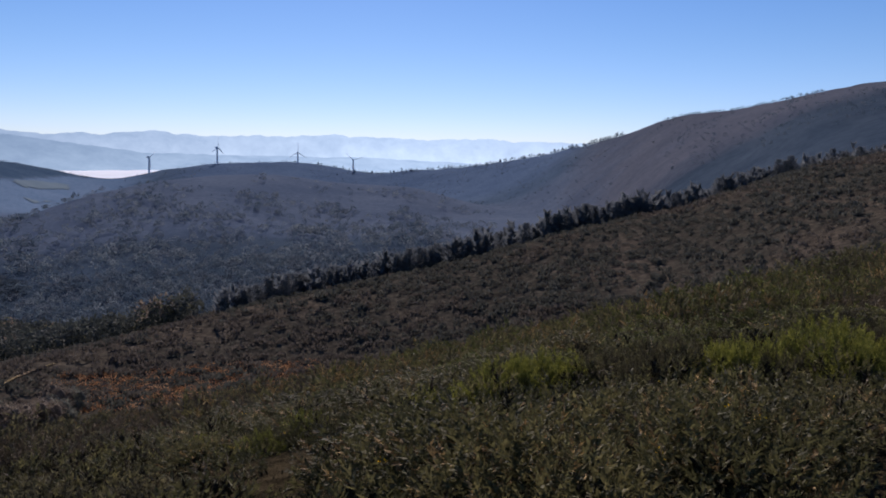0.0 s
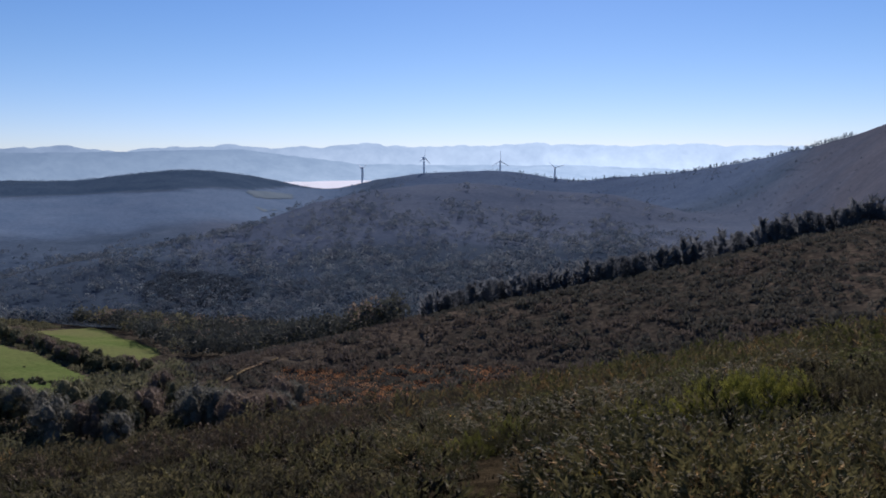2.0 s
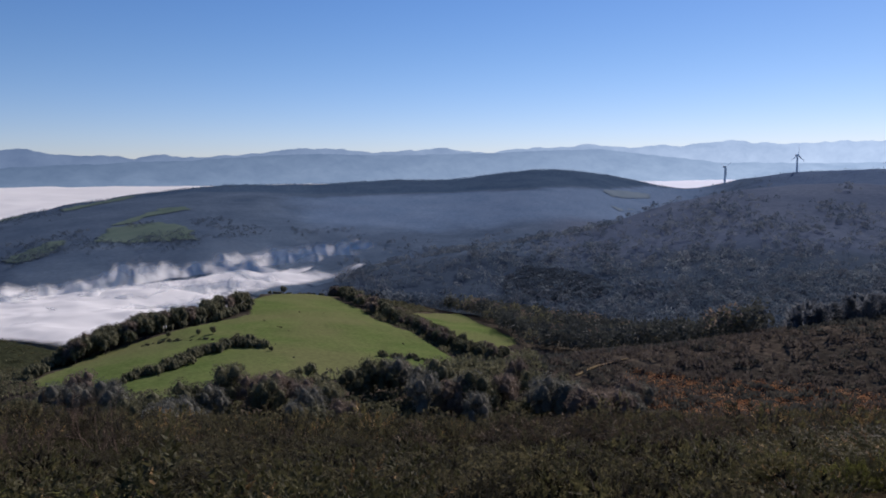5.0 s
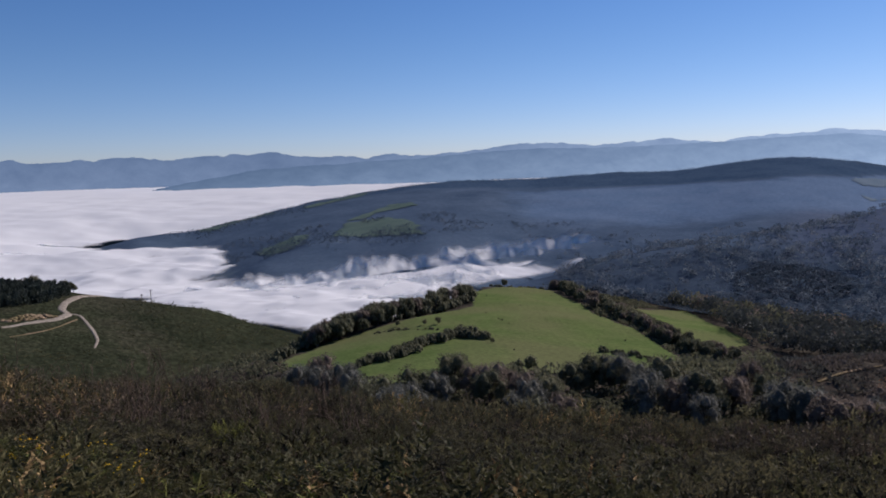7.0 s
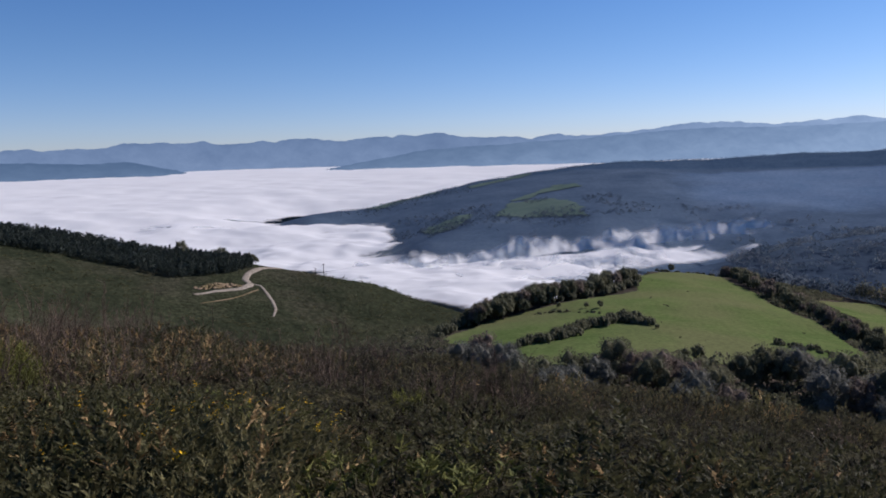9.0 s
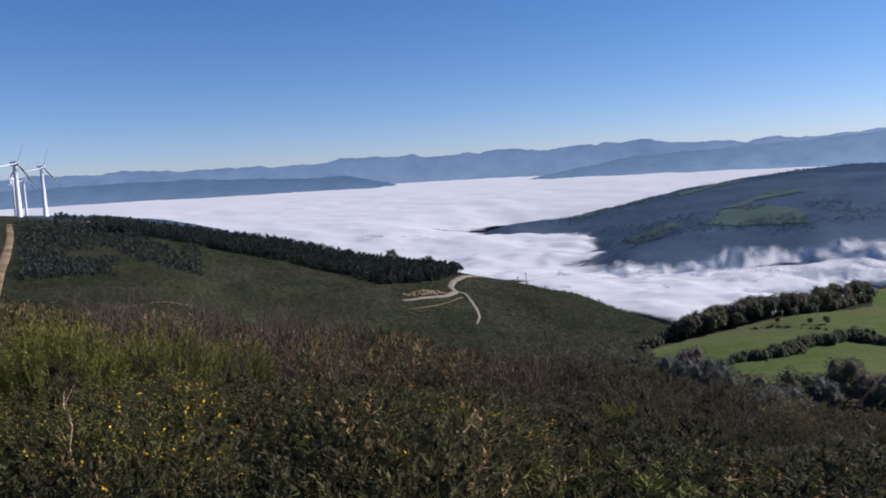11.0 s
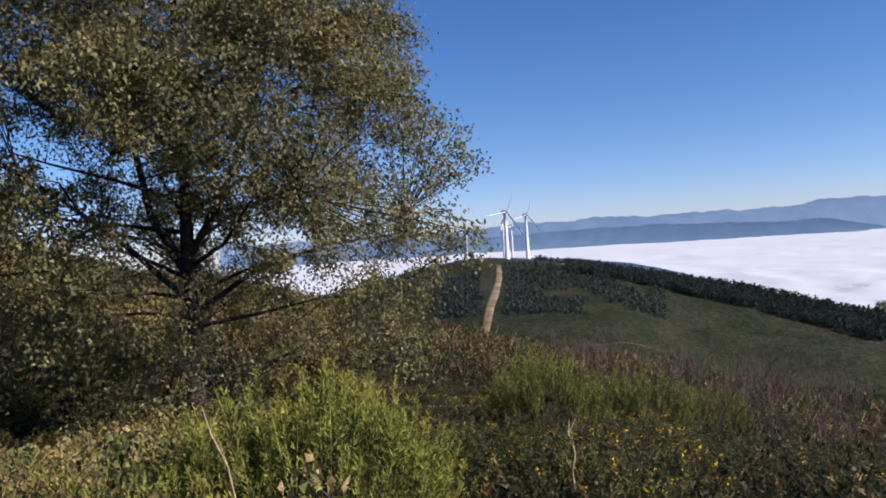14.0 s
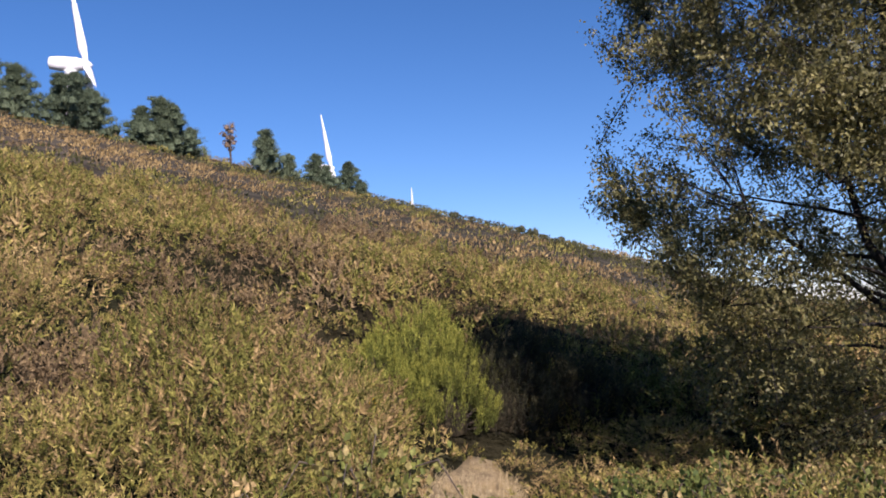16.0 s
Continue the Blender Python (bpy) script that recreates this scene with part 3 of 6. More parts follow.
def blades(p, d, length, width, g):
    """A pointed triangle from each place along its direction."""
    side = unit(np.cross(d, g.normal(size=p.shape))) * np.reshape(width, (-1, 1)) * 0.5
    v = np.stack([p - side, p + side, p + d * np.reshape(length, (-1, 1))], 1).reshape(-1, 3)
    return v, np.arange(len(v)).reshape(-1, 3)


def leaves(p, d, length, width, g):
    """A diamond-shaped leaf from each place along its direction."""
    side = unit(np.cross(d, g.normal(size=p.shape))) * np.reshape(width, (-1, 1)) * 0.5
    tip = d * np.reshape(length, (-1, 1))
    bow = unit(np.cross(side, d)) * np.reshape(length, (-1, 1)) * 0.12
    v = np.stack([p, p + tip * 0.45 + side + bow, p + tip, p + tip * 0.45 - side + bow], 1).reshape(-1, 3)
    k = np.arange(len(p))[:, None] * 4
    return v, np.concatenate([k + [0, 1, 2], k + [0, 2, 3]])


def stick(a, b, ra, rb, sides=5):
    """A tapered stem between two places."""
    a, b = np.asarray(a, float), np.asarray(b, float)
    w = unit(b - a)
    u = unit(np.cross(w, [0.31, 0.52, 0.79] if abs(w[2]) > 0.8 else [0, 0, 1]))
    t = np.cross(w, u)
    ang = np.arange(sides) * 2 * np.pi / sides
    ring = np.cos(ang)[:, None] * u + np.sin(ang)[:, None] * t
    v = np.concatenate([a + ring * ra, b + ring * rb])
    i = np.arange(sides)
    j = (i + 1) % sides
    return v, np.concatenate([np.stack([i, j, j + sides], 1), np.stack([i, j + sides, i + sides], 1)])


def tube(points, radii, sides=7):
    bits = [stick(points[k], points[k + 1], radii[k], radii[k + 1], sides) for k in range(len(points) - 1)]
    v, f, _ = soup([(a, b, 0) for a, b in bits])
    return v, f


def dome_dirs(n, g, low=-0.1):
    z = g.uniform(low, 1, n)
    a = g.uniform(0, 2 * np.pi, n)
    h = np.sqrt(np.maximum(0, 1 - z * z))
    return np.stack([h * np.cos(a), h * np.sin(a), z], 1)


UP = np.array([0.0, 0.0, 1.0])


def core(seed, height, spread, mat, sides=7, low=0.0):
    """The dense inside of a bush: an uneven rounded body."""
    g = np.random.default_rng(seed + 500)
    rows = []
    shape = ((low, 0.92), (0.38, 1.0), (0.72, 0.78), (1.0, 0.18)) if sides > 6 else ((low, 1.0), (0.58, 0.88), (1.0, 0.3))
    last = len(shape) - 1
    for h, q in shape:
        a = np.arange(sides) * 2 * np.pi / sides + g.uniform(-0.25, 0.25, sides)
        w = spread * q * g.uniform(0.78, 1.15, sides)
        rows.append(np.stack([np.cos(a) * w, np.sin(a) * w, height * (h + g.normal(0, 0.05, sides))], 1))
    q4 = grid_faces(last + 1, sides)
    i = np.arange(last) * sides
    wrap = np.concatenate([np.stack([i + sides - 1, i, i + sides], 1), np.stack([i + sides - 1, i + sides, i + 2 * sides - 1], 1)])
    cap = last * sides + np.stack([np.zeros(sides - 2, int), np.arange(1, sides - 1), np.arange(2, sides)], 1)
    return np.concatenate(rows), np.concatenate([q4[:, [0, 1, 2]], q4[:, [0, 2, 3]], wrap, cap]), mat


def spindles(foot, way, long, fat, sides, g, profile=((0.0, 0.4), (0.32, 1.0), (0.72, 0.75), (1.0, 0.06))):
    """Tapered fuzzy shoots. Returns vertices, lower faces and tip faces."""
    n, rows = len(foot), len(profile)
    u = unit(np.cross(way, g.normal(size=way.shape)))
    w = np.cross(way, u)
    a = np.arange(sides) * 2 * np.pi / sides
    ring = u[:, None] * np.cos(a)[:, None] + w[:, None] * np.sin(a)[:, None]
    v = np.stack([foot[:, None] + way[:, None] * (long * h)[:, None, None] + ring * (fat * q)[:, None, None] * g.uniform(0.7, 1.3, (n, sides, 1)) for h, q in profile], 1)
    i, j = np.arange(sides), (np.arange(sides) + 1) % sides
    seg = [np.concatenate([np.stack([i, j, j + sides], 1), np.stack([i, j + sides, i + sides], 1)]) + r * sides for r in range(rows - 1)]
    shift = (np.arange(n) * rows * sides)[:, None, None]
    return v.reshape(-1, 3), (np.concatenate(seg[:-1])[None] + shift).reshape(-1, 3), (seg[-1][None] + shift).reshape(-1, 3)


def heather(seed, plumes, per, height, spread, leaf, width, sides=4, fat=0.03, body=True, reach=(0.22, 0.36)):
    """Tree heath: a dome of upright feathery plumes. Materials: 0 leaf, 1 stem, 2 tips coloured as sunlit, 3 dark inner
    shade.
    """
    g = np.random.default_rng(seed)
    a, q = g.uniform(0, 2 * np.pi, plumes), np.sqrt(g.uniform(0, 1, plumes))
    out = np.stack([np.cos(a), np.sin(a), np.zeros(plumes)], 1)
    lump = 0.86 + 0.2 * np.sin(3 * a + seed) * q
    top = height * np.sqrt(np.maximum(0.04, 1 - (q * 0.95) ** 2)) * g.uniform(0.80, 1.06, plumes) * lump
    long = height * g.uniform(*reach, plumes)
    foot = out * (q * spread)[:, None] + UP * np.maximum(top - long, 0.03)[:, None]
    way = unit(out * (0.10 + 0.30 * q)[:, None] + UP + g.normal(0, 0.10, (plumes, 3)))
    thick = fat * g.uniform(0.75, 1.3, plumes)
    keep = slice(None, None, 3 if sides == 3 and body else 1)
    sv, sl, st = spindles(foot[keep], way[keep], long[keep], thick[keep] * 0.12, 3, g, ((0.0, 0.7), (0.5, 1.0), (1.0, 0.1)))
    t = (np.arange(per) + g.uniform(0, 1, (plumes, per))) / per
    ring = unit(np.cross(way[:, None], g.normal(size=(plumes, per, 3))))
    p = foot[:, None] + way[:, None] * (long[:, None] * t * 0.9)[..., None] + ring * (thick[:, None] * np.sin(np.pi * np.clip(0.15 + 0.8 * t, 0, 1)) * g.uniform(0.1, 1.0, t.shape))[..., None]
    d = unit(way[:, None] * 0.8 + ring * 0.75 + g.normal(0, 0.2, p.shape))
    v, f = blades(p.reshape(-1, 3), d.reshape(-1, 3), leaf * g.uniform(0.7, 1.25, plumes * per), width * g.uniform(0.7, 1.3, plumes * per), g)
    tip = (t > 0.6).ravel()
    stems = [stick(out[k] * q[k] * spread * 0.25, foot[k], 0.007, 0.004, 3) for k in range(0, plumes, 5)]
    # the dark core stands for the shade inside the bush
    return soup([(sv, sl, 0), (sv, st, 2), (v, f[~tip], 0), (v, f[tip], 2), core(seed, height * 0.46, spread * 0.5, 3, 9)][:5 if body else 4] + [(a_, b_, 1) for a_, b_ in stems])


def gorse(seed, shoots, per, height, spread, spine, width, flowers, withered=0.07):
    """Gorse: a rounded, spiny mound with a dark inside and yellow flowers. Materials: 0 green, 1 dry, 2 flower, 3 inside."""
    g = np.random.default_rng(seed)
    d = dome_dirs(shoots, g, 0.0)
    lump = 0.80 + 0.2 * np.sin(d[:, 0] * 5 + seed) * np.cos(d[:, 1] * 4.3 + seed) + g.normal(0, 0.05, shoots)
    p = d * np.stack([lump * spread, lump * spread, lump * height], 1)
    way = unit(d * 0.9 + UP * 0.5 + g.normal(0, 0.25, (shoots, 3)))
    size = g.uniform(0.14, 0.30, shoots) * height
    dry = (g.uniform(0, 1, shoots) < withered) | (d[:, 2] < 0.06)
    t = (np.arange(per) + g.uniform(0, 1, (shoots, per))) / per
    q = p[:, None] + way[:, None] * (size[:, None] * (t - 0.15))[..., None]
    ring = unit(np.cross(way[:, None], g.normal(size=(shoots, per, 3))))
    sd = unit(way[:, None] * (0.5 + 0.9 * t)[..., None] + ring * 0.9)
    bv, bf = blades(q.reshape(-1, 3), sd.reshape(-1, 3), (spine * (1.25 - 0.6 * t) * g.uniform(0.75, 1.25, t.shape)).ravel(), width * g.uniform(0.7, 1.3, shoots * per), g)
    bd = np.repeat(dry, per)
    bits = [(bv, bf[~bd], 0), (bv, bf[bd], 1)]
    if flowers:
        k = g.choice(shoots, flowers, replace=False)
        k = np.repeat(k, 6)
        fp = p[k] + way[k] * (size[k] * g.uniform(0.5, 1.0, len(k)))[:, None] + g.normal(0, 0.014, (len(k), 3))
        fv, ff = leaves(fp, unit(way[k] * 0.5 + g.normal(0, 0.7, (len(k), 3))), 0.026 * np.ones(len(k)), 0.021 * np.ones(len(k)), g)
        bits.append((fv, ff, 2))
    return soup(bits)


def tussock(seed, n, height, spread, width, body=True):
    """Low rough growth: a rounded body with short blades. One material."""
    g = np.random.default_rng(seed)
    d = dome_dirs(n, g, 0.05)
    p = d * np.array([spread, spread, height * 0.72]) * g.uniform(0.8, 1.0, (n, 1))
    way = unit(d * 0.8 + UP * 0.7 + g.normal(0, 0.35, (n, 3)))
    v, f = blades(p, way, height * g.uniform(0.22, 0.45, n), width * g.uniform(0.6, 1.3, n), g)
    return soup([(v, f, 0), core(seed, height * 0.5, spread * 0.80, 0, 5)] if body else [(v, f, 0)])


def bare_shrub(seed, height, stems):
    """Leafless shrub: forking thin stems that end in fine twigs."""
    g = np.random.default_rng(seed)
    bits = []
    for _ in range(stems):
        p, d = np.append(g.normal(0, 0.16, 2), 0), unit(UP + g.normal(0, 0.3, 3) * [1, 1, 0.2])
        l = height * g.uniform(0.26, 0.42)
        for k in range(3):
            q = p + d * l
            bits.append((*stick(p, q, 0.008 - 0.002 * k, 0.006 - 0.002 * k, 3), 0))
            for _ in range(4):
                e = unit(d + UP * 0.2 + g.normal(0, 0.45, 3))
                m = p + (q - p) * g.uniform(0.3, 1.0)
                bits.append((*stick(m, m + e * l * g.uniform(0.4, 0.75), 0.0035, 0.0012, 3), 0))
            p, d, l = q, unit(d + g.normal(0, 0.3, 3)), l * 0.8
    return soup(bits)


def scatter(name, templates, x, y, size, mats, g, sink=0.04, squash=(0.85, 1.2), z=None, tall=None):
    """One mesh of many plants set on the ground."""
    z = ground_z(x, y) if z is None else z
    vs, fs, ms, ts, n = [], [], [], [], 0
    pick = g.integers(0, len(templates), len(x))
    for k, (tv, tf, tm) in enumerate(templates):
        w = np.where(pick == k)[0]
        if not len(w):
            continue
        a = g.uniform(0, 2 * np.pi, len(w))
        c, s_ = np.cos(a)[:, None], np.sin(a)[:, None]
        sz = size[w][:, None]
        high = g.uniform(*squash, (len(w), 1)) if tall is None else tall[w][:, None]
        vx = (tv[None, :, 0] * c - tv[None, :, 1] * s_) * sz + x[w][:, None]
        vy = (tv[None, :, 0] * s_ + tv[None, :, 1] * c) * sz + y[w][:, None]
        vz = tv[None, :, 2] * sz * high + (z[w] - sink)[:, None]
        vs.append(np.stack([vx, vy, vz], -1).reshape(-1, 3))
        fs.append((tf[None] + (np.arange(len(w)) * len(tv))[:, None, None] + n).reshape(-1, 3))
        ms.append(np.tile(tm, len(w)))
        ts.append(np.repeat(g.uniform(0, 1, len(w)), len(tv)))
        n += len(w) * len(tv)
    return mesh_from(name, np.concatenate(vs), np.concatenate(fs), mats, False, np.concatenate(ms), {"tint": np.concatenate(ts)})


def spread_in(az0, az1, r0, r1, gap, g):
    """Places strewn about evenly in a ring sector, about gap metres apart."""
    n = int(np.radians(az1 - az0) * (r1 * r1 - r0 * r0) / 2 / (gap * gap))
    az, r = g.uniform(az0, az1, n), np.sqrt(g.uniform(r0 * r0, r1 * r1, n))
    x, y = polar(az, r)
    return x, y, az, r


def plain_mesh(name, tpl, mats, tint=0.5):
    v, f, m = tpl
    return mesh_from(name, v, f, mats, False, m, {"tint": np.full(len(v), tint)})


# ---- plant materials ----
# heath leaf colour carries the dim sector's shade and some lens veil
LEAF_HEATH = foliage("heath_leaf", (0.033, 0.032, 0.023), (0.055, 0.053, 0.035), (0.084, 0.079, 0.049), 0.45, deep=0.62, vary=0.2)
# tip colours are lighter than the leaves, for sun on the plume ends
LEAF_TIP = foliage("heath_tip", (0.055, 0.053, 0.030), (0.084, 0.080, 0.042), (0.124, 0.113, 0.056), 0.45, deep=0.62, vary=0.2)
LEAF_BRIGHT = foliage("bright_heath_leaf", (0.050, 0.062, 0.016), (0.108, 0.124, 0.028), (0.175, 0.185, 0.042), 0.18)
LEAF_BRIGHT_TIP = foliage("bright_heath_tip", (0.150, 0.165, 0.030), (0.24, 0.25, 0.046), (0.34, 0.335, 0.070), 0.25)
LEAF_GREEN = foliage("green_heath_leaf", (0.055, 0.066, 0.020), (0.105, 0.118, 0.032), (0.16, 0.165, 0.045), 0.2)
LEAF_GREEN_TIP = foliage("green_heath_tip", (0.115, 0.130, 0.030), (0.185, 0.195, 0.044), (0.265, 0.265, 0.066), 0.3)
BRAMBLE = foliage("bramble_leaf", (0.052, 0.082, 0.021), (0.150, 0.163, 0.043), (0.40, 0.285, 0.13), 0.25, 0.6, 0.12, relief=0.2, deep=0.7)
STRAW = foliage("dry_grass", (0.30, 0.22, 0.11), (0.46, 0.36, 0.20), (0.62, 0.52, 0.32), 0.25, deep=0.6)
STEM = surface("woody_stem", [(0.3, (0.07, 0.055, 0.042)), (0.7, (0.16, 0.13, 0.105))], 6.0, 40.0, bump=0.2)
GREY_STEM = surface("bare_twig", [(0.3, (0.060, 0.046, 0.035)), (0.7, (0.155, 0.122, 0.094))], 6.0, 40.0, bump=0.2)
SPINE = foliage("gorse_spine", (0.037, 0.041, 0.020), (0.078, 0.078, 0.034), (0.155, 0.141, 0.060), 0.34, 0.65, 0.1, deep=0.62, vary=0.2)
DRY = foliage("dry_growth", (0.130, 0.089, 0.039), (0.262, 0.182, 0.079), (0.43, 0.315, 0.14), 0.14, deep=0.5)
PURPLE = foliage("brown_heather", (0.070, 0.058, 0.040), (0.118, 0.096, 0.064), (0.175, 0.143, 0.096), 0.15, deep=0.5)
FLOWER = foliage("gorse_flower", (0.55, 0.33, 0.010), (0.72, 0.47, 0.012), (0.80, 0.58, 0.03), 0.4)
# brown heather again, lighter and redder: sunlight put into the colour
SUNLIT_HEATHER = foliage("sunlit_tone_heather", (0.110, 0.078, 0.043), (0.185, 0.132, 0.070), (0.270, 0.198, 0.106), 0.15, deep=0.5)
# brown litter, darkened to serve also as shade inside and between bushes
LITTER_SHADE = foliage("litter_and_inner_shade", (0.020, 0.017, 0.010), (0.034, 0.028, 0.016), (0.055, 0.044, 0.025), 0.0, grain=16, relief=0.3)
OLIVE = foliage("olive_growth", (0.086, 0.094, 0.022), (0.210, 0.194, 0.048), (0.40, 0.325, 0.103), 0.2, deep=0.45)
BRACKEN = foliage("dead_bracken", (0.20, 0.095, 0.045), (0.34, 0.18, 0.085), (0.50, 0.31, 0.17), 0.35, grain=3, deep=0.5)
PINE = foliage("pine_needles", (0.030, 0.042, 0.036), (0.046, 0.060, 0.050), (0.068, 0.084, 0.066), 0.3, grain=2.6, relief=0.1, deep=0.7)
# pine row: distance haze is mixed into the needle colours
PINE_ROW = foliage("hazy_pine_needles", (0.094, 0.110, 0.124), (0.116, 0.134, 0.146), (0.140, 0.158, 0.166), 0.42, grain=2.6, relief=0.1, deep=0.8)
PINE_LIGHT = foliage("young_pine_needles", (0.058, 0.082, 0.052), (0.110, 0.142, 0.086), (0.170, 0.205, 0.120), 0.25, grain=6.0, relief=0.1, deep=0.6)
BROADLEAF = foliage("wood_leaves", (0.072, 0.078, 0.046), (0.110, 0.115, 0.068), (0.162, 0.163, 0.096), 0.38, grain=2.6, relief=0.0, deep=0.8)
GREYWOOD = foliage("grey_wood_leaves", (0.100, 0.108, 0.090), (0.135, 0.142, 0.118), (0.176, 0.180, 0.148), 0.4, grain=2.6, relief=0.0, deep=0.8)
VALLEY_LEAF = foliage("valley_wood_leaves", (0.046, 0.056, 0.050), (0.066, 0.076, 0.066), (0.094, 0.102, 0.086), 0.22, grain=2.6, relief=0.0, deep=0.8, vary=0.2)
AUTUMN = foliage("autumn_leaves", (0.112, 0.094, 0.075), (0.152, 0.127, 0.100), (0.198, 0.166, 0.130), 0.4, grain=2.6, relief=0.0, deep=0.8)
THIN_AUTUMN = foliage("thin_autumn_leaves", (0.20, 0.14, 0.09), (0.31, 0.225, 0.15), (0.42, 0.32, 0.22), 0.4, grain=2.6, relief=0.1, deep=0.6)
# far crowns: distance haze put into each colour; the palest also carries lit rims
FARWOOD = foliage("hazed_wood_leaves", (0.051, 0.078, 0.106), (0.064, 0.095, 0.125), (0.083, 0.116, 0.146), 0.4, grain=0.7, relief=0.0, deep=0.9)
DARKWOOD = foliage("hazed_plantation_needles", (0.028, 0.042, 0.058), (0.036, 0.052, 0.070), (0.048, 0.066, 0.086), 0.5, grain=0.7, relief=0.0, deep=0.9)
FAR_BROWN = foliage("hazed_brown_wood_leaves", (0.066, 0.088, 0.112), (0.083, 0.106, 0.129), (0.106, 0.128, 0.150), 0.4, grain=0.7, relief=0.0, deep=0.9)
FAR_PALE = foliage("hazed_pale_wood_leaves", (0.088, 0.116, 0.136), (0.114, 0.144, 0.163), (0.150, 0.180, 0.198), 0.5, grain=0.7, relief=0.0, deep=0.9)
# far slope growth greyed: haze and lens veil are in these colours
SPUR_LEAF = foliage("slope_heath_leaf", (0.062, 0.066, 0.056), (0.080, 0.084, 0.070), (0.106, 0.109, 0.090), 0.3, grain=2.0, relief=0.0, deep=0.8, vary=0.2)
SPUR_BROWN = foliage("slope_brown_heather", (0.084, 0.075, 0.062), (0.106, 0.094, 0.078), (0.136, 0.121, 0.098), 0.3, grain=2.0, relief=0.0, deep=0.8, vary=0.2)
BARK = surface("dark_bark", [(0.3, (0.05, 0.042, 0.035)), (0.7, (0.13, 0.11, 0.095))], 5.0, 30.0, bump=0.6)

# ---- near heath: the plants that cover the slope ----
g = np.random.default_rng(11)
H_FINE = [heather(s, 70, 24, 1.05, 0.62, 0.066, 0.020, 4, 0.042, False) for s in (1, 2, 3)]
H_MID = [heather(s, 26, 9, 0.95, 0.58, 0.12, 0.03, 3, 0.05, False) for s in (4, 5, 6)]
G_FINE = [gorse(s, 220, 13, 0.80, 0.80, 0.060, 0.020, fl) for s, fl in ((1, 1), (2, 0), (3, 1), (4, 0))]
G_MID = [gorse(s, 50, 5, 0.70, 0.70, 0.13, 0.038, 0, 0.2) for s in (5, 6, 7)]
G_SLOPE = [gorse(s, 300, 12, 0.80, 0.78, 0.050, 0.013, fl, 0.34) for s, fl in ((31, 1), (32, 0), (33, 0))]
T_LOW = [tussock(s, 30, 0.30, 0.45, 0.03, False) for s in (1, 2, 3)]
T_FAR = [tussock(s, 15, 0.62, 0.80, 0.15, False) for s in (4, 5, 6)]
T_WIDE = [tussock(s, 16, 0.8, 1.0, 0.26, False) for s in (4, 5, 6)]
# places of the bushes that stand alone, and sight lines by heading that cap the growth to fit the view
def spot(az, r, size):
    x, y = polar(az, r)
    return float(x), float(y), size


BRIGHT_SPOTS = tuple(spot(*q) for q in ((0.6, 7.6, 0.46), (-1.8, 7.9, 0.42), (-5.4, 8.0, 0.60), (-7.4, 8.2, 0.58), (-9.4, 8.4, 0.52), (-20.6, 7.8, 0.5), (-22.2, 7.5, 0.55), (-27.2, 7.9, 0.66), (-29.0, 7.4, 0.55)))
DARK_SPOTS = tuple(spot(*q) for q in ((-17.0, 7.7, 0.62), (-12.6, 8.3, 0.52), (-15.0, 8.0, 0.42), (-24.4, 7.3, 0.45), (-31.5, 8.2, 0.55))) + ((-9.0, -2.6, 0.85), (-8.3, -3.4, 0.88), (-10.2, -2.0, 0.7), (-9.6, -3.9, 0.95))
BIRCH_SPOTS = ((-3.89, -3.33, 1.1), (-3.65, -3.65, 0.95), (-4.4, -3.5, 1.0), (-4.3, -4.0, 0.85))
SPOTS = np.array(BRIGHT_SPOTS + DARK_SPOTS + BIRCH_SPOTS)


def lowered(x, y, az, r, size, height):
    """Squashes the growth below a sight line from the eye along each heading, to fit the view."""
    el = np.interp(az, [-36, -27, -20, -12, -5, 5, 12, 25, 44, 60, 68, 85, 95, 118, 126, 135, 142, 146, 150, 160, 167, 170, 197], [-13.5, -14, -14.5, -15, -16.5, -18, -18.5, -19.5, -20, -20, -19, -18, -14.5, -11.5, -10, -9.5, -9, -9.6, -10.4, -11.5, -11.8, 30, 30])
    el = el + 4.0 * (fbm(x / 1.5, y / 1.5, 2, 17) - 0.46)
    room = (1.65 + r * np.tan(np.radians(el)) - ground_z(x, y)) / (height * size)
    return np.clip(np.where(r < 12.5, room, 1.1), 0.42, 1.15)


def heath_cover(name, templates, mats, x, y, size, label, sink=0.04, tall=None):
    if not len(x):
        return None
    mats = mats + (LITTER_SHADE,) if len(mats) == 3 else mats
    return tagged(new(name, scatter(name, templates, x, y, size, mats, g, sink, tall=tall)), label, "heath", kind="stuff")


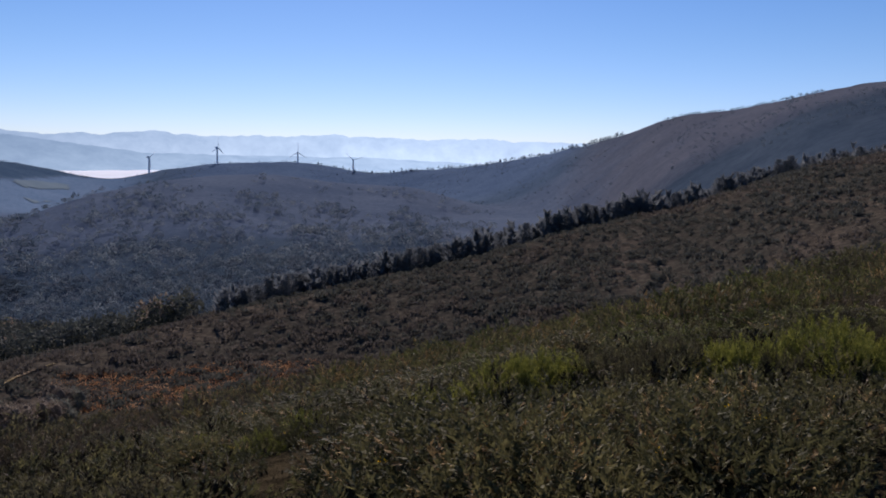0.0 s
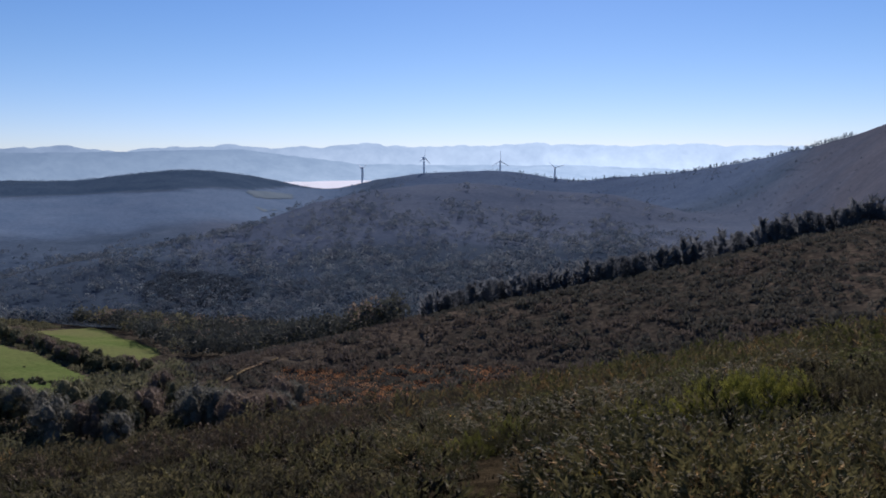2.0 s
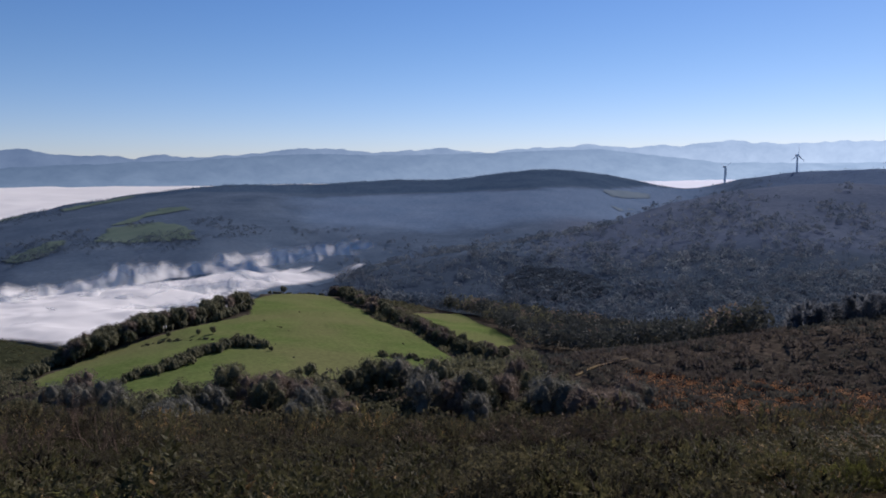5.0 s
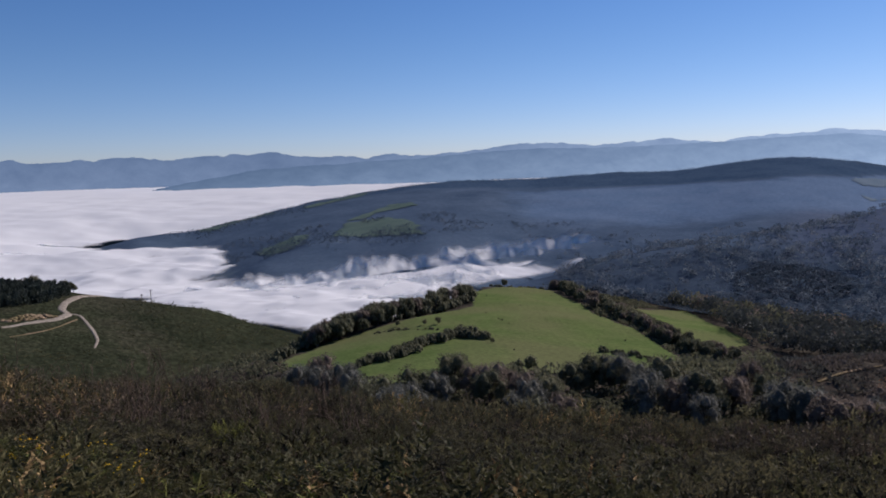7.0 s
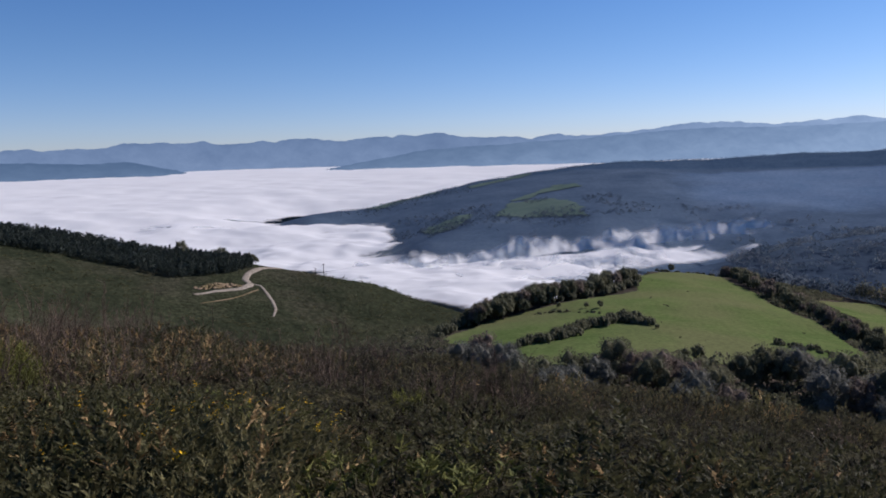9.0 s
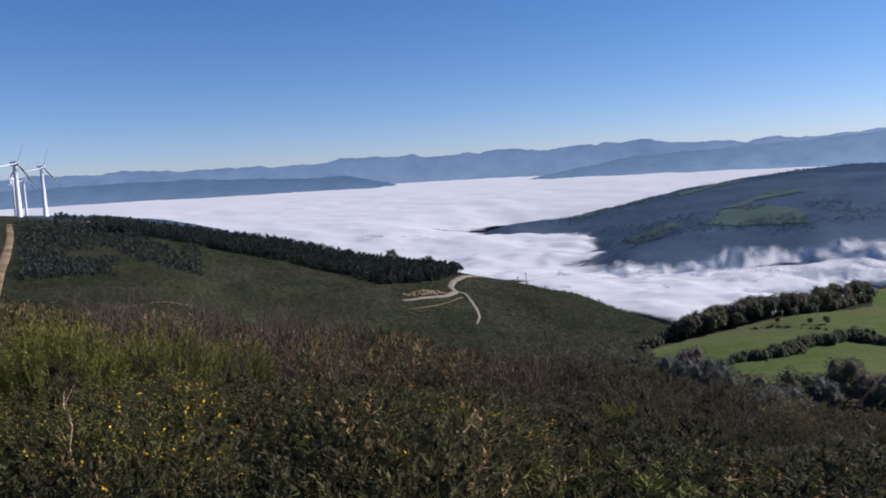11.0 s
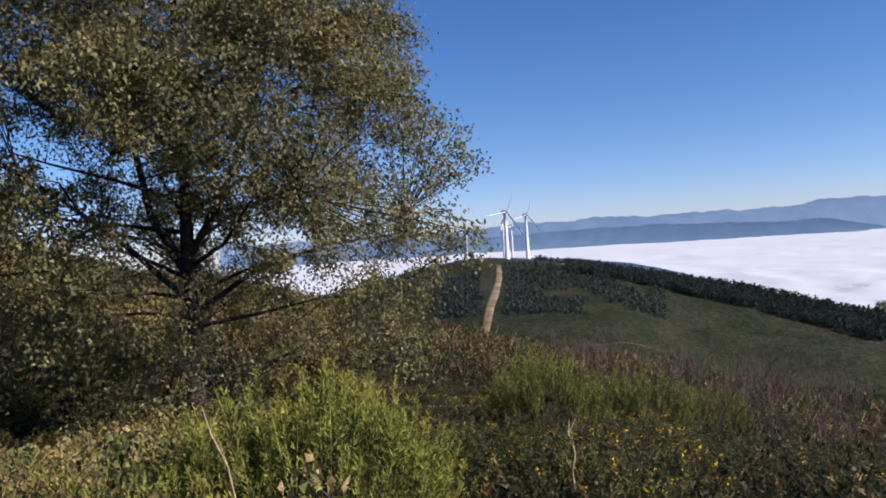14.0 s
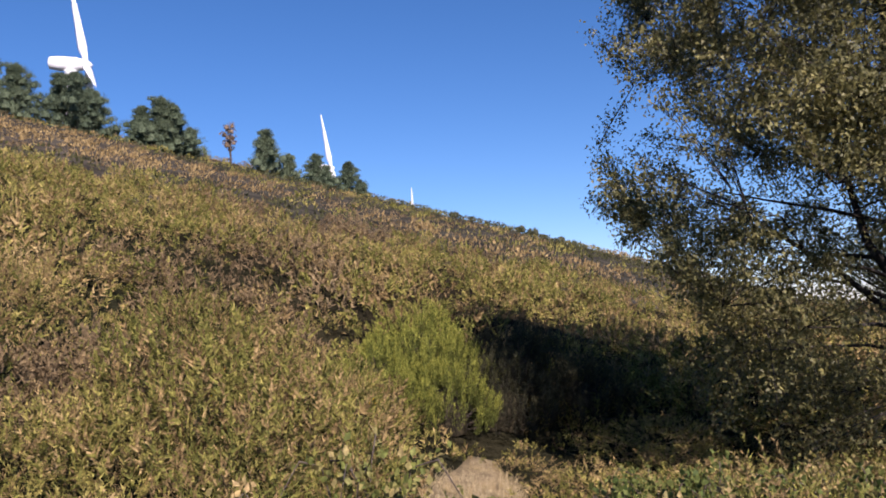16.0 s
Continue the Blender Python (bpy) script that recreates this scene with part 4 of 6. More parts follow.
def near_plants(lo, hi, gap, fine):
    x, y, az, r = spread_in(-36, 197, lo, hi, gap, g)
    k = (np.hypot(x[:, None] - SPOTS[:, 0], y[:, None] - SPOTS[:, 1]) > 1.05 * SPOTS[:, 2]).all(1)
    x, y, az, r = x[k], y[k], az[k], r[k]
    wet = fbm(x / 5.0, y / 5.0, 3, 31)
    sunny = az > 125
    kind = np.where(wet > 0.5, 0, 1)
    kind = np.where((az > 20) & (az < 80) & (wet > 0.36), 0, kind)
    kind = np.where((az > 84) & (az < 112) & (r < 8), 1, kind)
    kind = np.where((az < 8) & (r < 7.4), 1, kind)
    kind = np.where((r > 12.5) & (az < 112) & (fbm(x / 6, y / 6, 3, 83) + g.normal(0, 0.1, len(x)) > 0.5), 2, kind)
    luck = g.uniform(0, 1, len(x))
    # olive heath by heading: partly its own colour, partly brightening for veil glare
    kind = np.where((az < 8) & (r > 7.0) & (luck < np.interp(az, [-10, 8], [0.5, 0.2])), 5, kind)
    kind = np.where((az > 62) & (az < 100) & (r < 9) & (luck < 0.3), 5, kind)
    brown = fbm(x / 3.2 + 70, y / 3.2, 3, 63) + g.normal(0, 0.05, len(x))
    # the sunlit side takes lighter olive and straw scrub, sunlight partly in colour
    kind = np.where(sunny, np.where(luck < 0.13, 1, np.where(brown > 0.55, 4, 3)), kind)
    dry = fbm(x / 3.5 + 40, y / 3.5, 3, 57)
    kind = np.where(sunny & (dry > 0.63) & (r > 9.5), 2, kind)
    for a0, r0, wide in ((179, 16.0, 2.6), (176, 18.5, 2.4), (190, 9.0, 1.1), (168, 44, 7), (172, 34, 4)):
        px, py = polar(a0, r0)
        kind = np.where(np.hypot(x - px, y - py) < wide * (0.6 + 0.9 * fbm(x / 1.4, y / 1.4, 2, 97)), 2, kind)
    path = (np.abs(az - np.interp(r, [6, 9.5], [166.5, 163.5])) < np.interp(r, [6, 7, 9.5, 10], [2, 4, 2.5, 0])) & (r > 5.8) & (r < 10)
    k = ~path & (~sunny | (luck > 0.28) | (kind == 2))
    return x[k], y[k], az[k], r[k], kind[k]


for lo, hi, gap, fine in ((3.2, 12.5, 0.90, True), (12.5, 38.0, 1.03, False)):
    x, y, az, r, kind = near_plants(lo, hi, gap, fine)
    size = g.uniform(0.8, 1.15, len(x)) * np.where(r > 6, 0.25 + 1.5 * fbm(x / 2.2 + 9, y / 2.2, 2, 91), 0.5 + 1.0 * fbm(x / 2.2 + 9, y / 2.2, 2, 91))
    size = np.where(az > 125, size * 1.22, size)
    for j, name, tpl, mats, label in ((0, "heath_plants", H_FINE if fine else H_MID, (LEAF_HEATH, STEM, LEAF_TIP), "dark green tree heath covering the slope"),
                                      (1, "gorse_scrub", G_FINE if fine else G_MID, (SPINE, DRY, FLOWER), "spiny green gorse with a few yellow flowers"),
                                      (2, "brown_heather", G_FINE[1:2] if fine else G_MID, (PURPLE, PURPLE, PURPLE), "brown withered heather on the hillside"),
                                      (3, "olive_scrub", G_SLOPE if fine else G_MID, (OLIVE, DRY, FLOWER), "olive green low scrub on the sunny slope"),
                                      (4, "dry_scrub", G_SLOPE[1:] if fine else G_MID, (DRY, OLIVE, FLOWER), "straw-brown spiny scrub on the sunny slope"),
                                      (5, "green_heath", H_FINE if fine else H_MID, (LEAF_TIP, STEM, LEAF_GREEN), "olive green tree heath covering the slope")):
        if j == 2:
            k = (kind == 2) & (az > 120)
            heath_cover(name, tpl, (SUNLIT_HEATHER, SUNLIT_HEATHER, SUNLIT_HEATHER), x[k], y[k], size[k] * 0.95, "brown heather on the sunny slope, sunlight in its colour")
        k = (kind == j) & ((j != 2) | (az <= 120))
        sz = size[k] * (0.72 if j == 2 else 1.0)
        heath_cover(name, tpl, mats, x[k], y[k], sz, label, tall=lowered(x[k], y[k], az[k], r[k], sz, 1.05 if j in (0, 5) else 0.85))

x, y, az, r = spread_in(126, 198, 12.5, 38, 1.7, g)
k = g.uniform(0, 1, len(x)) < 0.55
heath_cover("olive_scrub", G_MID, (OLIVE, DRY, FLOWER), x[k], y[k], g.uniform(0.5, 1.3, k.sum()), "olive green low scrub on the sunny slope")
heath_cover("dry_scrub", G_MID, (DRY, OLIVE, FLOWER), x[~k], y[~k], g.uniform(0.4, 0.85, (~k).sum()), "straw-brown low scrub on the sunny slope")
# the ground between them
x, y, az, r = spread_in(-36, 197, 2.8, 16, 0.5, g)
k = g.uniform(0, 1, len(x)) < 0.6
k = k & (az < 124)
heath_cover("dry_litter", T_LOW, (LITTER_SHADE,), x[k], y[k], g.uniform(0.4, 0.8, k.sum()), "dark brown litter and low growth between the bushes, gap shade in its colour", 0.02)
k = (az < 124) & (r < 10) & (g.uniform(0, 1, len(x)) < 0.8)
heath_cover("low_growth", G_MID, (SPINE, LITTER_SHADE, SPINE), x[k], y[k], g.uniform(0.35, 0.58, k.sum()), "low dark green growth between the bushes", 0.05)
k = (az > 124) & (g.uniform(0, 1, len(x)) < 0.55) & ~((np.abs(az - 165) < 4) & (r > 5.8) & (r < 10))
heath_cover("low_growth", G_MID, (OLIVE, DRY, FLOWER), x[k], y[k], g.uniform(0.35, 0.6, k.sum()), "low olive and straw growth between the bushes", 0.05)

# farther up and down the slope
x, y, az, r = spread_in(-40, 199, 36, 120, 1.75, g)
patch = fbm(x / 14, y / 14, 3, 77) + g.normal(0, 0.05, len(x))
patch = np.where(az < 110, np.where(patch < 0.43, 0.40, np.where(patch < 0.56, 0.40 + 0.2 * (g.uniform(0, 1, len(x)) < 0.3), 0.6)), patch)
for lo, hi, mat, name, label in ((-9, 0.36, DRY, "dry_scrub", "brown dry scrub on the open slope"), (0.36, 0.43, SUNLIT_HEATHER, "brown_heather", "brown heather on the open slope"), (0.43, 0.52, OLIVE, "olive_scrub", "olive green scrub on the open slope"), (0.52, 9, SPINE, "green_scrub", "dark green scrub on the open slope")):
    k = (patch >= lo) & (patch < hi)
    heath_cover(name, T_FAR, (mat,), x[k], y[k], g.uniform(0.6, 1.35, k.sum()), label)
def low_bush(seed):
    """A far heath bush: a low mound of upright sprays."""
    g = np.random.default_rng(seed)
    d = dome_dirs(16, g, 0.05)
    return (*blades(d * [0.9, 0.9, 0.55], unit(d * 0.35 + UP * 0.9 + g.normal(0, 0.3, d.shape)), g.uniform(0.35, 0.75, 16), g.uniform(0.3, 0.6, 16), g), np.zeros(16, int))


BUSHES = [low_bush(s) for s in (61, 62, 63, 64)]
x, y, az, r = spread_in(-35, 34, 120, 322, 2.3, g)
patch = fbm(x / 30, y / 30, 4, 79) + g.normal(0, 0.05, len(x))
size = g.uniform(0.5, 1.0, len(x)) * (0.5 + 1.1 * fbm(x / 11, y / 11, 3, 87)) * 1.5
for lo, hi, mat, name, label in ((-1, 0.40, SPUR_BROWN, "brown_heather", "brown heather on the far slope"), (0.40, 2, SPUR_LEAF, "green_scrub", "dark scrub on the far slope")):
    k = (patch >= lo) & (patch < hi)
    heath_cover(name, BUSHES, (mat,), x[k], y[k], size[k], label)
x, y, az, r = spread_in(64, 118, 300, 640, 6.0, g)
k = (np.abs(az - 112.5) > 0.9) & ~((az > 79.5) & (az < 89) & (r > 420))
x, y = x[k], y[k]
heath_cover("green_scrub", T_WIDE, (SPINE,), x, y, g.uniform(1.0, 2.0, len(x)), "dark scrub on the hill below the turbines")


# ---- meadows, roads and tracks, laid on the ground ----
def sheet(name, outline, step, lift, mat, label, category, rough=0.0):
    """A field that follows the ground inside an outline of headings and distances."""
    ox, oy = polar(np.array([p[0] for p in outline], float), np.array([p[1] for p in outline], float))
    xs, ys = np.arange(ox.min(), ox.max() + step, step), np.arange(oy.min(), oy.max() + step, step)
    X, Y = np.meshgrid(xs, ys, indexing="ij")
    wob = step * 1.5
    px, py = X + (vnoise(X / 14, Y / 14, 5) - 0.5) * wob * 2, Y + (vnoise(X / 14, Y / 14, 8) - 0.5) * wob * 2
    inside = np.zeros(X.shape, bool)
    for k in range(len(ox)):
        ax, ay, bx, by = ox[k - 1], oy[k - 1], ox[k], oy[k]
        hit = (ay > py) != (by > py)
        inside ^= hit & (px < (bx - ax) * (py - ay) / np.where(by == ay, 1e-9, by - ay) + ax)
    f = grid_faces(len(xs), len(ys))
    f = f[inside.ravel()[f].all(1)]
    v = np.stack([X, Y, ground_z(X, Y) + lift + rough * (fbm(X / 4, Y / 4, 3, 7) - 0.35)], -1).reshape(-1, 3)
    used, f = np.unique(f, return_inverse=True)
    return tagged(new(name, mesh_from(name, v[used], f.reshape(-1, 4), (mat,), True)), label, category, kind="structure")


def strip(name, line, width, lift, mat, label):
    """A road along points given as heading and distance."""
    px, py = polar(np.array([p[0] for p in line], float), np.array([p[1] for p in line], float))
    t = np.arange(len(line))
    u = np.linspace(0, len(line) - 1, len(line) * 12)
    x, y = np.interp(u, t, px), np.interp(u, t, py)
    for _ in range(10):
        x[1:-1], y[1:-1] = (x[:-2] + x[2:] + 2 * x[1:-1]) / 4, (y[:-2] + y[2:] + 2 * y[1:-1]) / 4
    dx, dy = np.gradient(x), np.gradient(y)
    n = np.hypot(dx, dy)
    w = width * (0.7 + 0.6 * vnoise(u * 1.3, u * 0, 4)) * np.interp(u / u[-1], [0, 0.1, 0.65, 1], [0.7, 1, 1, 0.55])
    rows = []
    for k, drop in ((-0.62, -0.9), (-0.5, 0), (-0.17, 0.08), (0.17, 0.08), (0.5, 0), (0.62, -0.9)):
        qx, qy = x - dy / n * w * k, y + dx / n * w * k
        rows.append(np.stack([qx, qy, ground_z(qx, qy) + lift + drop * min(0.5, 0.15 * width)], -1))
    v = np.stack(rows, 1).reshape(-1, 3)
    return tagged(new(name, mesh_from(name, v, grid_faces(len(x), len(rows)), (mat,), True)), label, "road", kind="structure")


FIELDS = [[(68.9, 266), (67.1, 285), (65.1, 299), (63.0, 309), (61.3, 314), (58.85, 322), (56.75, 334), (54.35, 352), (54.3, 415), (52.5, 431), (50.4, 438), (48.3, 428), (46.3, 384),
           (44.2, 336), (42.2, 309), (40.2, 288), (39.1, 272), (40.5, 235), (40.2, 192), (43.5, 186), (46.4, 193), (47, 182), (51, 205), (57, 191), (61, 188), (65.2, 224)],
          [(42.7, 398), (38.6, 430), (37.2, 382), (36.2, 365), (34.25, 324), (36.25, 308), (38.2, 300), (39.4, 321), (41, 359)]]


def in_fields(az, d):
    """Which places lie in the two near meadows."""
    x, y = polar(az, d)
    found = np.zeros(np.shape(x), bool)
    for outline in FIELDS:
        ox, oy = polar(np.array([q[0] for q in outline], float), np.array([q[1] for q in outline], float))
        inside = np.zeros(np.shape(x), bool)
        for k in range(len(ox)):
            hit = (oy[k - 1] > y) != (oy[k] > y)
            inside ^= hit & (x < (ox[k] - ox[k - 1]) * (y - oy[k - 1]) / (oy[k] - oy[k - 1]) + ox[k - 1])
        found |= inside
    return found


sheet("meadow_1", FIELDS[0], 1.6, 0.3, GRASS, "green grazed meadow on a rounded hill", "meadow")
sheet("meadow_2", FIELDS[1], 1.6, 0.3, GRASS, "small green meadow between woods", "meadow")
sheet("meadow_3", [(64.52, 1329), (63.59, 1481), (62.15, 1492), (59.98, 1481), (58.89, 1407), (57.65, 1300), (57.66, 1239), (60.7, 1273)], 6.0, 1.2, HAZED_FIELD, "green field on the far ridge", "meadow")
sheet("meadow_6", [(63.58, 1512), (61.77, 1592), (59.97, 1665), (58.1, 1655), (58.2, 1612), (60.3, 1588), (61.94, 1508)], 5.0, 1.2, HAZED_FIELD, "narrow green field above the larger one", "meadow")
sheet("meadow_7", [(69.9, 1361), (68.39, 1400), (66.0, 1445), (66.1, 1380), (67.32, 1290), (69.16, 1297)], 5.0, 1.2, HAZED_FIELD, "small green field at the edge of the fog", "meadow")
sheet("meadow_8", [(74.4, 1790), (71.5, 1850), (68.3, 1880), (68.27, 1835), (70.52, 1800), (72.74, 1720)], 6.0, 1.2, HAZED_FIELD, "pale field along the end of the ridge", "meadow")
sheet("meadow_4", [(66.4, 1860), (61.6, 1990), (61.8, 1910), (66.2, 1790)], 6.0, 1.2, HAZED_FIELD, "narrow green field along the far ridge crest", "meadow")
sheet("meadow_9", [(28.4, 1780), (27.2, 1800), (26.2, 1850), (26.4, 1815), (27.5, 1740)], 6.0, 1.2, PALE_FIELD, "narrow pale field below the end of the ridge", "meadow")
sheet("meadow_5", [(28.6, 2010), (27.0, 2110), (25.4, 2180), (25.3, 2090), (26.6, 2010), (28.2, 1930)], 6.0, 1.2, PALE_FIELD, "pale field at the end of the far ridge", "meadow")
strip("road_1", [(80.0, 545), (80.6, 540), (81.38, 533), (82.47, 513), (82.75, 498), (82.3, 489), (83.04, 477), (84.76, 467), (86.3, 457)], 3.3, 0.3, GRAVEL, "pale winding gravel road over the hill")
strip("road_2", [(82.2, 490), (81.65, 489), (81.32, 478), (80.84, 457), (80.67, 443), (80.9, 428)], 1.5, 0.3, GRAVEL, "narrow pale track branching off the road")
strip("road_6", [(81.83, 480), (82.8, 466), (83.79, 455), (85.85, 441)], 0.9, 0.2, DIRT, "faint grassy track below the road")
strip("road_7", [(106.6, 320), (105, 328), (103, 341), (101, 356)], 0.45, 0.3, DIRT, "pale track crossing the scrub below the plantation")
strip("road_3", [(112.0, 612), (112.0, 546), (112.4, 480), (112.9, 417), (113.4, 342), (113.8, 300)], 3.6, 0.5, DIRT, "reddish dirt track climbing to the turbines")
strip("road_4", [(108, 640), (104, 622), (101, 600)], 5.0, 0.5, DIRT, "dirt track along the hill crest")
strip("road_8", [(30.5, 177), (29.7, 181), (28.9, 185), (26.7, 193)], 0.6, 0.3, DIRT, "faint pale track across the heath above the valley")
strip("path_1", [(167.2, 5.6), (166.5, 6.6), (165.2, 8.0), (163.8, 9.4), (163.2, 10.4)], 0.55, 0.03, SANDY, "narrow worn path of pale dry earth and straw")
strip("road_5", [(40.0, 180), (41.2, 176), (42.6, 173), (43.2, 168)], 2.0, 0.4, GRAVEL, "short pale track beside the meadow")


# ---- wind turbines ----
WHITE = surface("white_paint", [(0.3, (0.74, 0.75, 0.76)), (0.7, (0.82, 0.82, 0.82))], 0.6, 5.0, rough=0.4, bump=0.0)


def lathe(profile, sides=14):
    """A turned shape about z from (radius, height) pairs."""
    ang = np.arange(sides) * 2 * np.pi / sides
    v = np.concatenate([np.stack([r * np.cos(ang), r * np.sin(ang), np.full(sides, z)], 1) for r, z in profile])
    i = np.arange(sides)
    j = (i + 1) % sides
    f = np.concatenate([np.stack([i, j, j + sides, i + sides], 1) + k * sides for k in range(len(profile) - 1)])
    return v, f


def turbine_meshes():
    tower = mesh_from("tower", *lathe([(0.02, 0), (2.4, 0), (2.4, 0.6), (2.1, 1.0), (1.35, 47.5), (1.5, 48.2), (0.02, 48.2)]), (WHITE,), True)
    v, f = lathe([(0.05, -3.2), (1.1, -3.1), (1.5, -1.5), (1.55, 2.5), (1.3, 4.6), (0.05, 5.0)], 10)
    nacelle = mesh_from("nacelle", np.stack([v[:, 0], v[:, 2], v[:, 1] * 1.15], 1), f[:, ::-1], (WHITE,), True)
    v, f = lathe([(1.15, 0.0), (1.1, 0.8), (0.75, 1.6), (0.05, 2.0)], 10)
    hub = mesh_from("hub", np.stack([v[:, 0], -v[:, 2], v[:, 1]], 1), f, (WHITE,), True)
    sec = []
    for z, chord, thick, twist in ((0.9, 0.9, 0.8, 1.3), (2.2, 1.4, 0.7, 1.3), (4.5, 2.3, 0.5, 1.25), (10, 1.8, 0.35, 1.14), (17, 1.2, 0.2, 1.06), (22, 0.6, 0.12, 1.0), (23, 0.15, 0.05, 1.0)):
        a = np.arange(8) * np.pi / 4
        x, y = np.cos(a) * chord * 0.5 + chord * 0.15, np.sin(a) * thick * 0.5
        sec.append(np.stack([x * np.cos(twist) - y * np.sin(twist), x * np.sin(twist) + y * np.cos(twist), np.full(8, z)], 1))
    i = np.arange(8)
    j = (i + 1) % 8
    f = np.concatenate([np.stack([i, j, j + 8, i + 8], 1) + k * 8 for k in range(6)])
    return tower, nacelle, hub, mesh_from("blade", np.concatenate(sec), f, (WHITE,), True)


TOWER, NACELLE, HUB, BLADE = turbine_meshes()


def turbine(az, d, hub_el, face, spin, label, group, lean=0):
    x, y = polar(az, d)
    top = rise(d, hub_el)
    wide = 1.5 if d > 2000 else 1.0
    low = float(ground_z(x, y))
    ob = thing("wind_turbine", (x, y, top - 50), label, "wind turbine", group, face)
    tw = part("tower", TOWER, ob)
    tw.location, tw.scale = (0, 0, min(low - (top - 50), 30.0) - 0.5), (wide, wide, (48.8 - min(low - (top - 50), 30.0)) / 48.2)
    nc = part("nacelle", NACELLE, ob)
    nc.location, nc.scale = (0, 0, 50), (wide, wide, wide)
    hb = part("hub", HUB, ob)
    hb.location = (0, -3.0, 50)
    for k in range(3):
        b = part("blade", BLADE, hb)
        b.matrix_basis = pose(0, -0.8, 0, -lean) @ pose(0, 0, 0, 0, spin + 120 * k, 0) @ Matrix.Diagonal((wide * wide, wide, 1.4 if d > 2000 else 1, 1))
    return ob


for az, d, el, face, spin in ((20.4, 2500, 0.14, 70, 176), (15.9, 2480, 0.88, 68, 4), (10.35, 2500, 0.62, 25, 0), (6.4, 2420, 0.12, 20, -50)):
    turbine(az, d, el, face, spin, "far white wind turbine dark against the light on a ridge", "ridge turbines")
for az, d, el, face, spin in ((111.3, 664, 2.09, 145, 22), (109.8, 800, 1.78, 145, 18), (111.5, 1090, 1.13, 60, 40), (110.9, 1080, 1.06, 145, 15), (114.2, 1330, 0.80, 150, 30)):
    turbine(az, d, el, face, spin, "white wind turbine standing on the near hilltop", "hilltop turbines")
turbine(187.6, 205, 18.3, 276, 0, "white wind turbine rising close behind the pines", "hillside turbines", 9)
turbine(170.8, 318, 11.4, 262, 0, "white wind turbine half hidden behind the hill", "hillside turbines", 8)
turbine(164.8, 470, 7.0, 256, 0, "white wind turbine whose blade tip shows over the hill", "hillside turbines")


# ---- trees ----
def broad_tree(seed, height, wide, n, leaf):
    """Trunk with limbs, and a crown of leaf clumps with gaps. Returns (trunk, crown)."""
    g = np.random.default_rng(seed)
    bits = [(*tube([(0, 0, -0.3), (0.05, 0, height * 0.25), (g.normal(0, 0.15), g.normal(0, 0.15), height * 0.6)], [height * 0.028, height * 0.02, height * 0.008], 6), 0)]
    crown = []
    lumps = 11
    for k in range(lumps):
        a = k * 2.4 + g.uniform(0, 1)
        h = height * (0.38 + 0.5 * (k + 0.5) / lumps)
        out = wide * 0.62 * np.sqrt(max(0.06, 1 - ((k / lumps - 0.34) / 0.72) ** 2)) * g.uniform(0.7, 1.1)
        c = np.array([np.cos(a) * out, np.sin(a) * out, h])
        bits.append((*tube([(0, 0, h * 0.5), c * [0.5, 0.5, 0.85], c], [height * 0.012, height * 0.007, height * 0.003], 4), 0))
        d = dome_dirs(n // lumps, g, -0.55)
        rad = wide * g.uniform(0.30, 0.46)
        p = c + d * rad * [1, 1, 0.8] * g.uniform(0.72, 1.14, (len(d), 1))
        cv, cf, _ = core(seed * 20 + k, rad * 1.15, rad * 0.72, 0, 5)
        crown.append((cv + c - [0, 0, rad * 0.72], cf, 0))
        crown.append((*leaves(p, unit(d * 0.5 + g.normal(0, 0.7, d.shape)), leaf * g.uniform(0.6, 1.3, len(d)), leaf * 0.7 * g.uniform(0.6, 1.3, len(d)), g), 0))
    return soup(bits), soup(crown)


def pine_tree(seed, height, wide, n, leaf):
    g = np.random.default_rng(seed)
    trunk = [(*tube([(0, 0, -0.3), (0, 0, height * 0.5), (0, 0, height * 0.97)], [height * 0.022, height * 0.014, height * 0.003], 6), 0)]
    crown = []
    whorls = 9
    for k in range(whorls):
        h = height * (0.16 + 0.80 * k / whorls)
        reach = wide * (1 - k / whorls) ** 0.75 * g.uniform(0.8, 1.1) + 0.15 * wide
        for b in range(5):
            a = b * 1.257 + k * 0.6 + g.uniform(-0.3, 0.3)
            tip = np.array([np.cos(a) * reach, np.sin(a) * reach, h + reach * 0.25])
            trunk.append((*stick((0, 0, h), tip, height * 0.006, height * 0.002, 3), 0))
            m = max(2, n // (whorls * 5))
            t = g.uniform(0.25, 1.05, (m, 1))
            p = np.array([0, 0, h]) + (tip - [0, 0, h]) * t + g.normal(0, reach * 0.14, (m, 3))
            crown.append((*leaves(p, unit(tip / (np.linalg.norm(tip) + 1e-6) + UP * 0.5 + g.normal(0, 0.6, (m, 3))), leaf * g.uniform(0.6, 1.3, m), leaf * 0.55 * g.uniform(0.6, 1.3, m), g), 0))
    return soup(trunk), soup(crown)


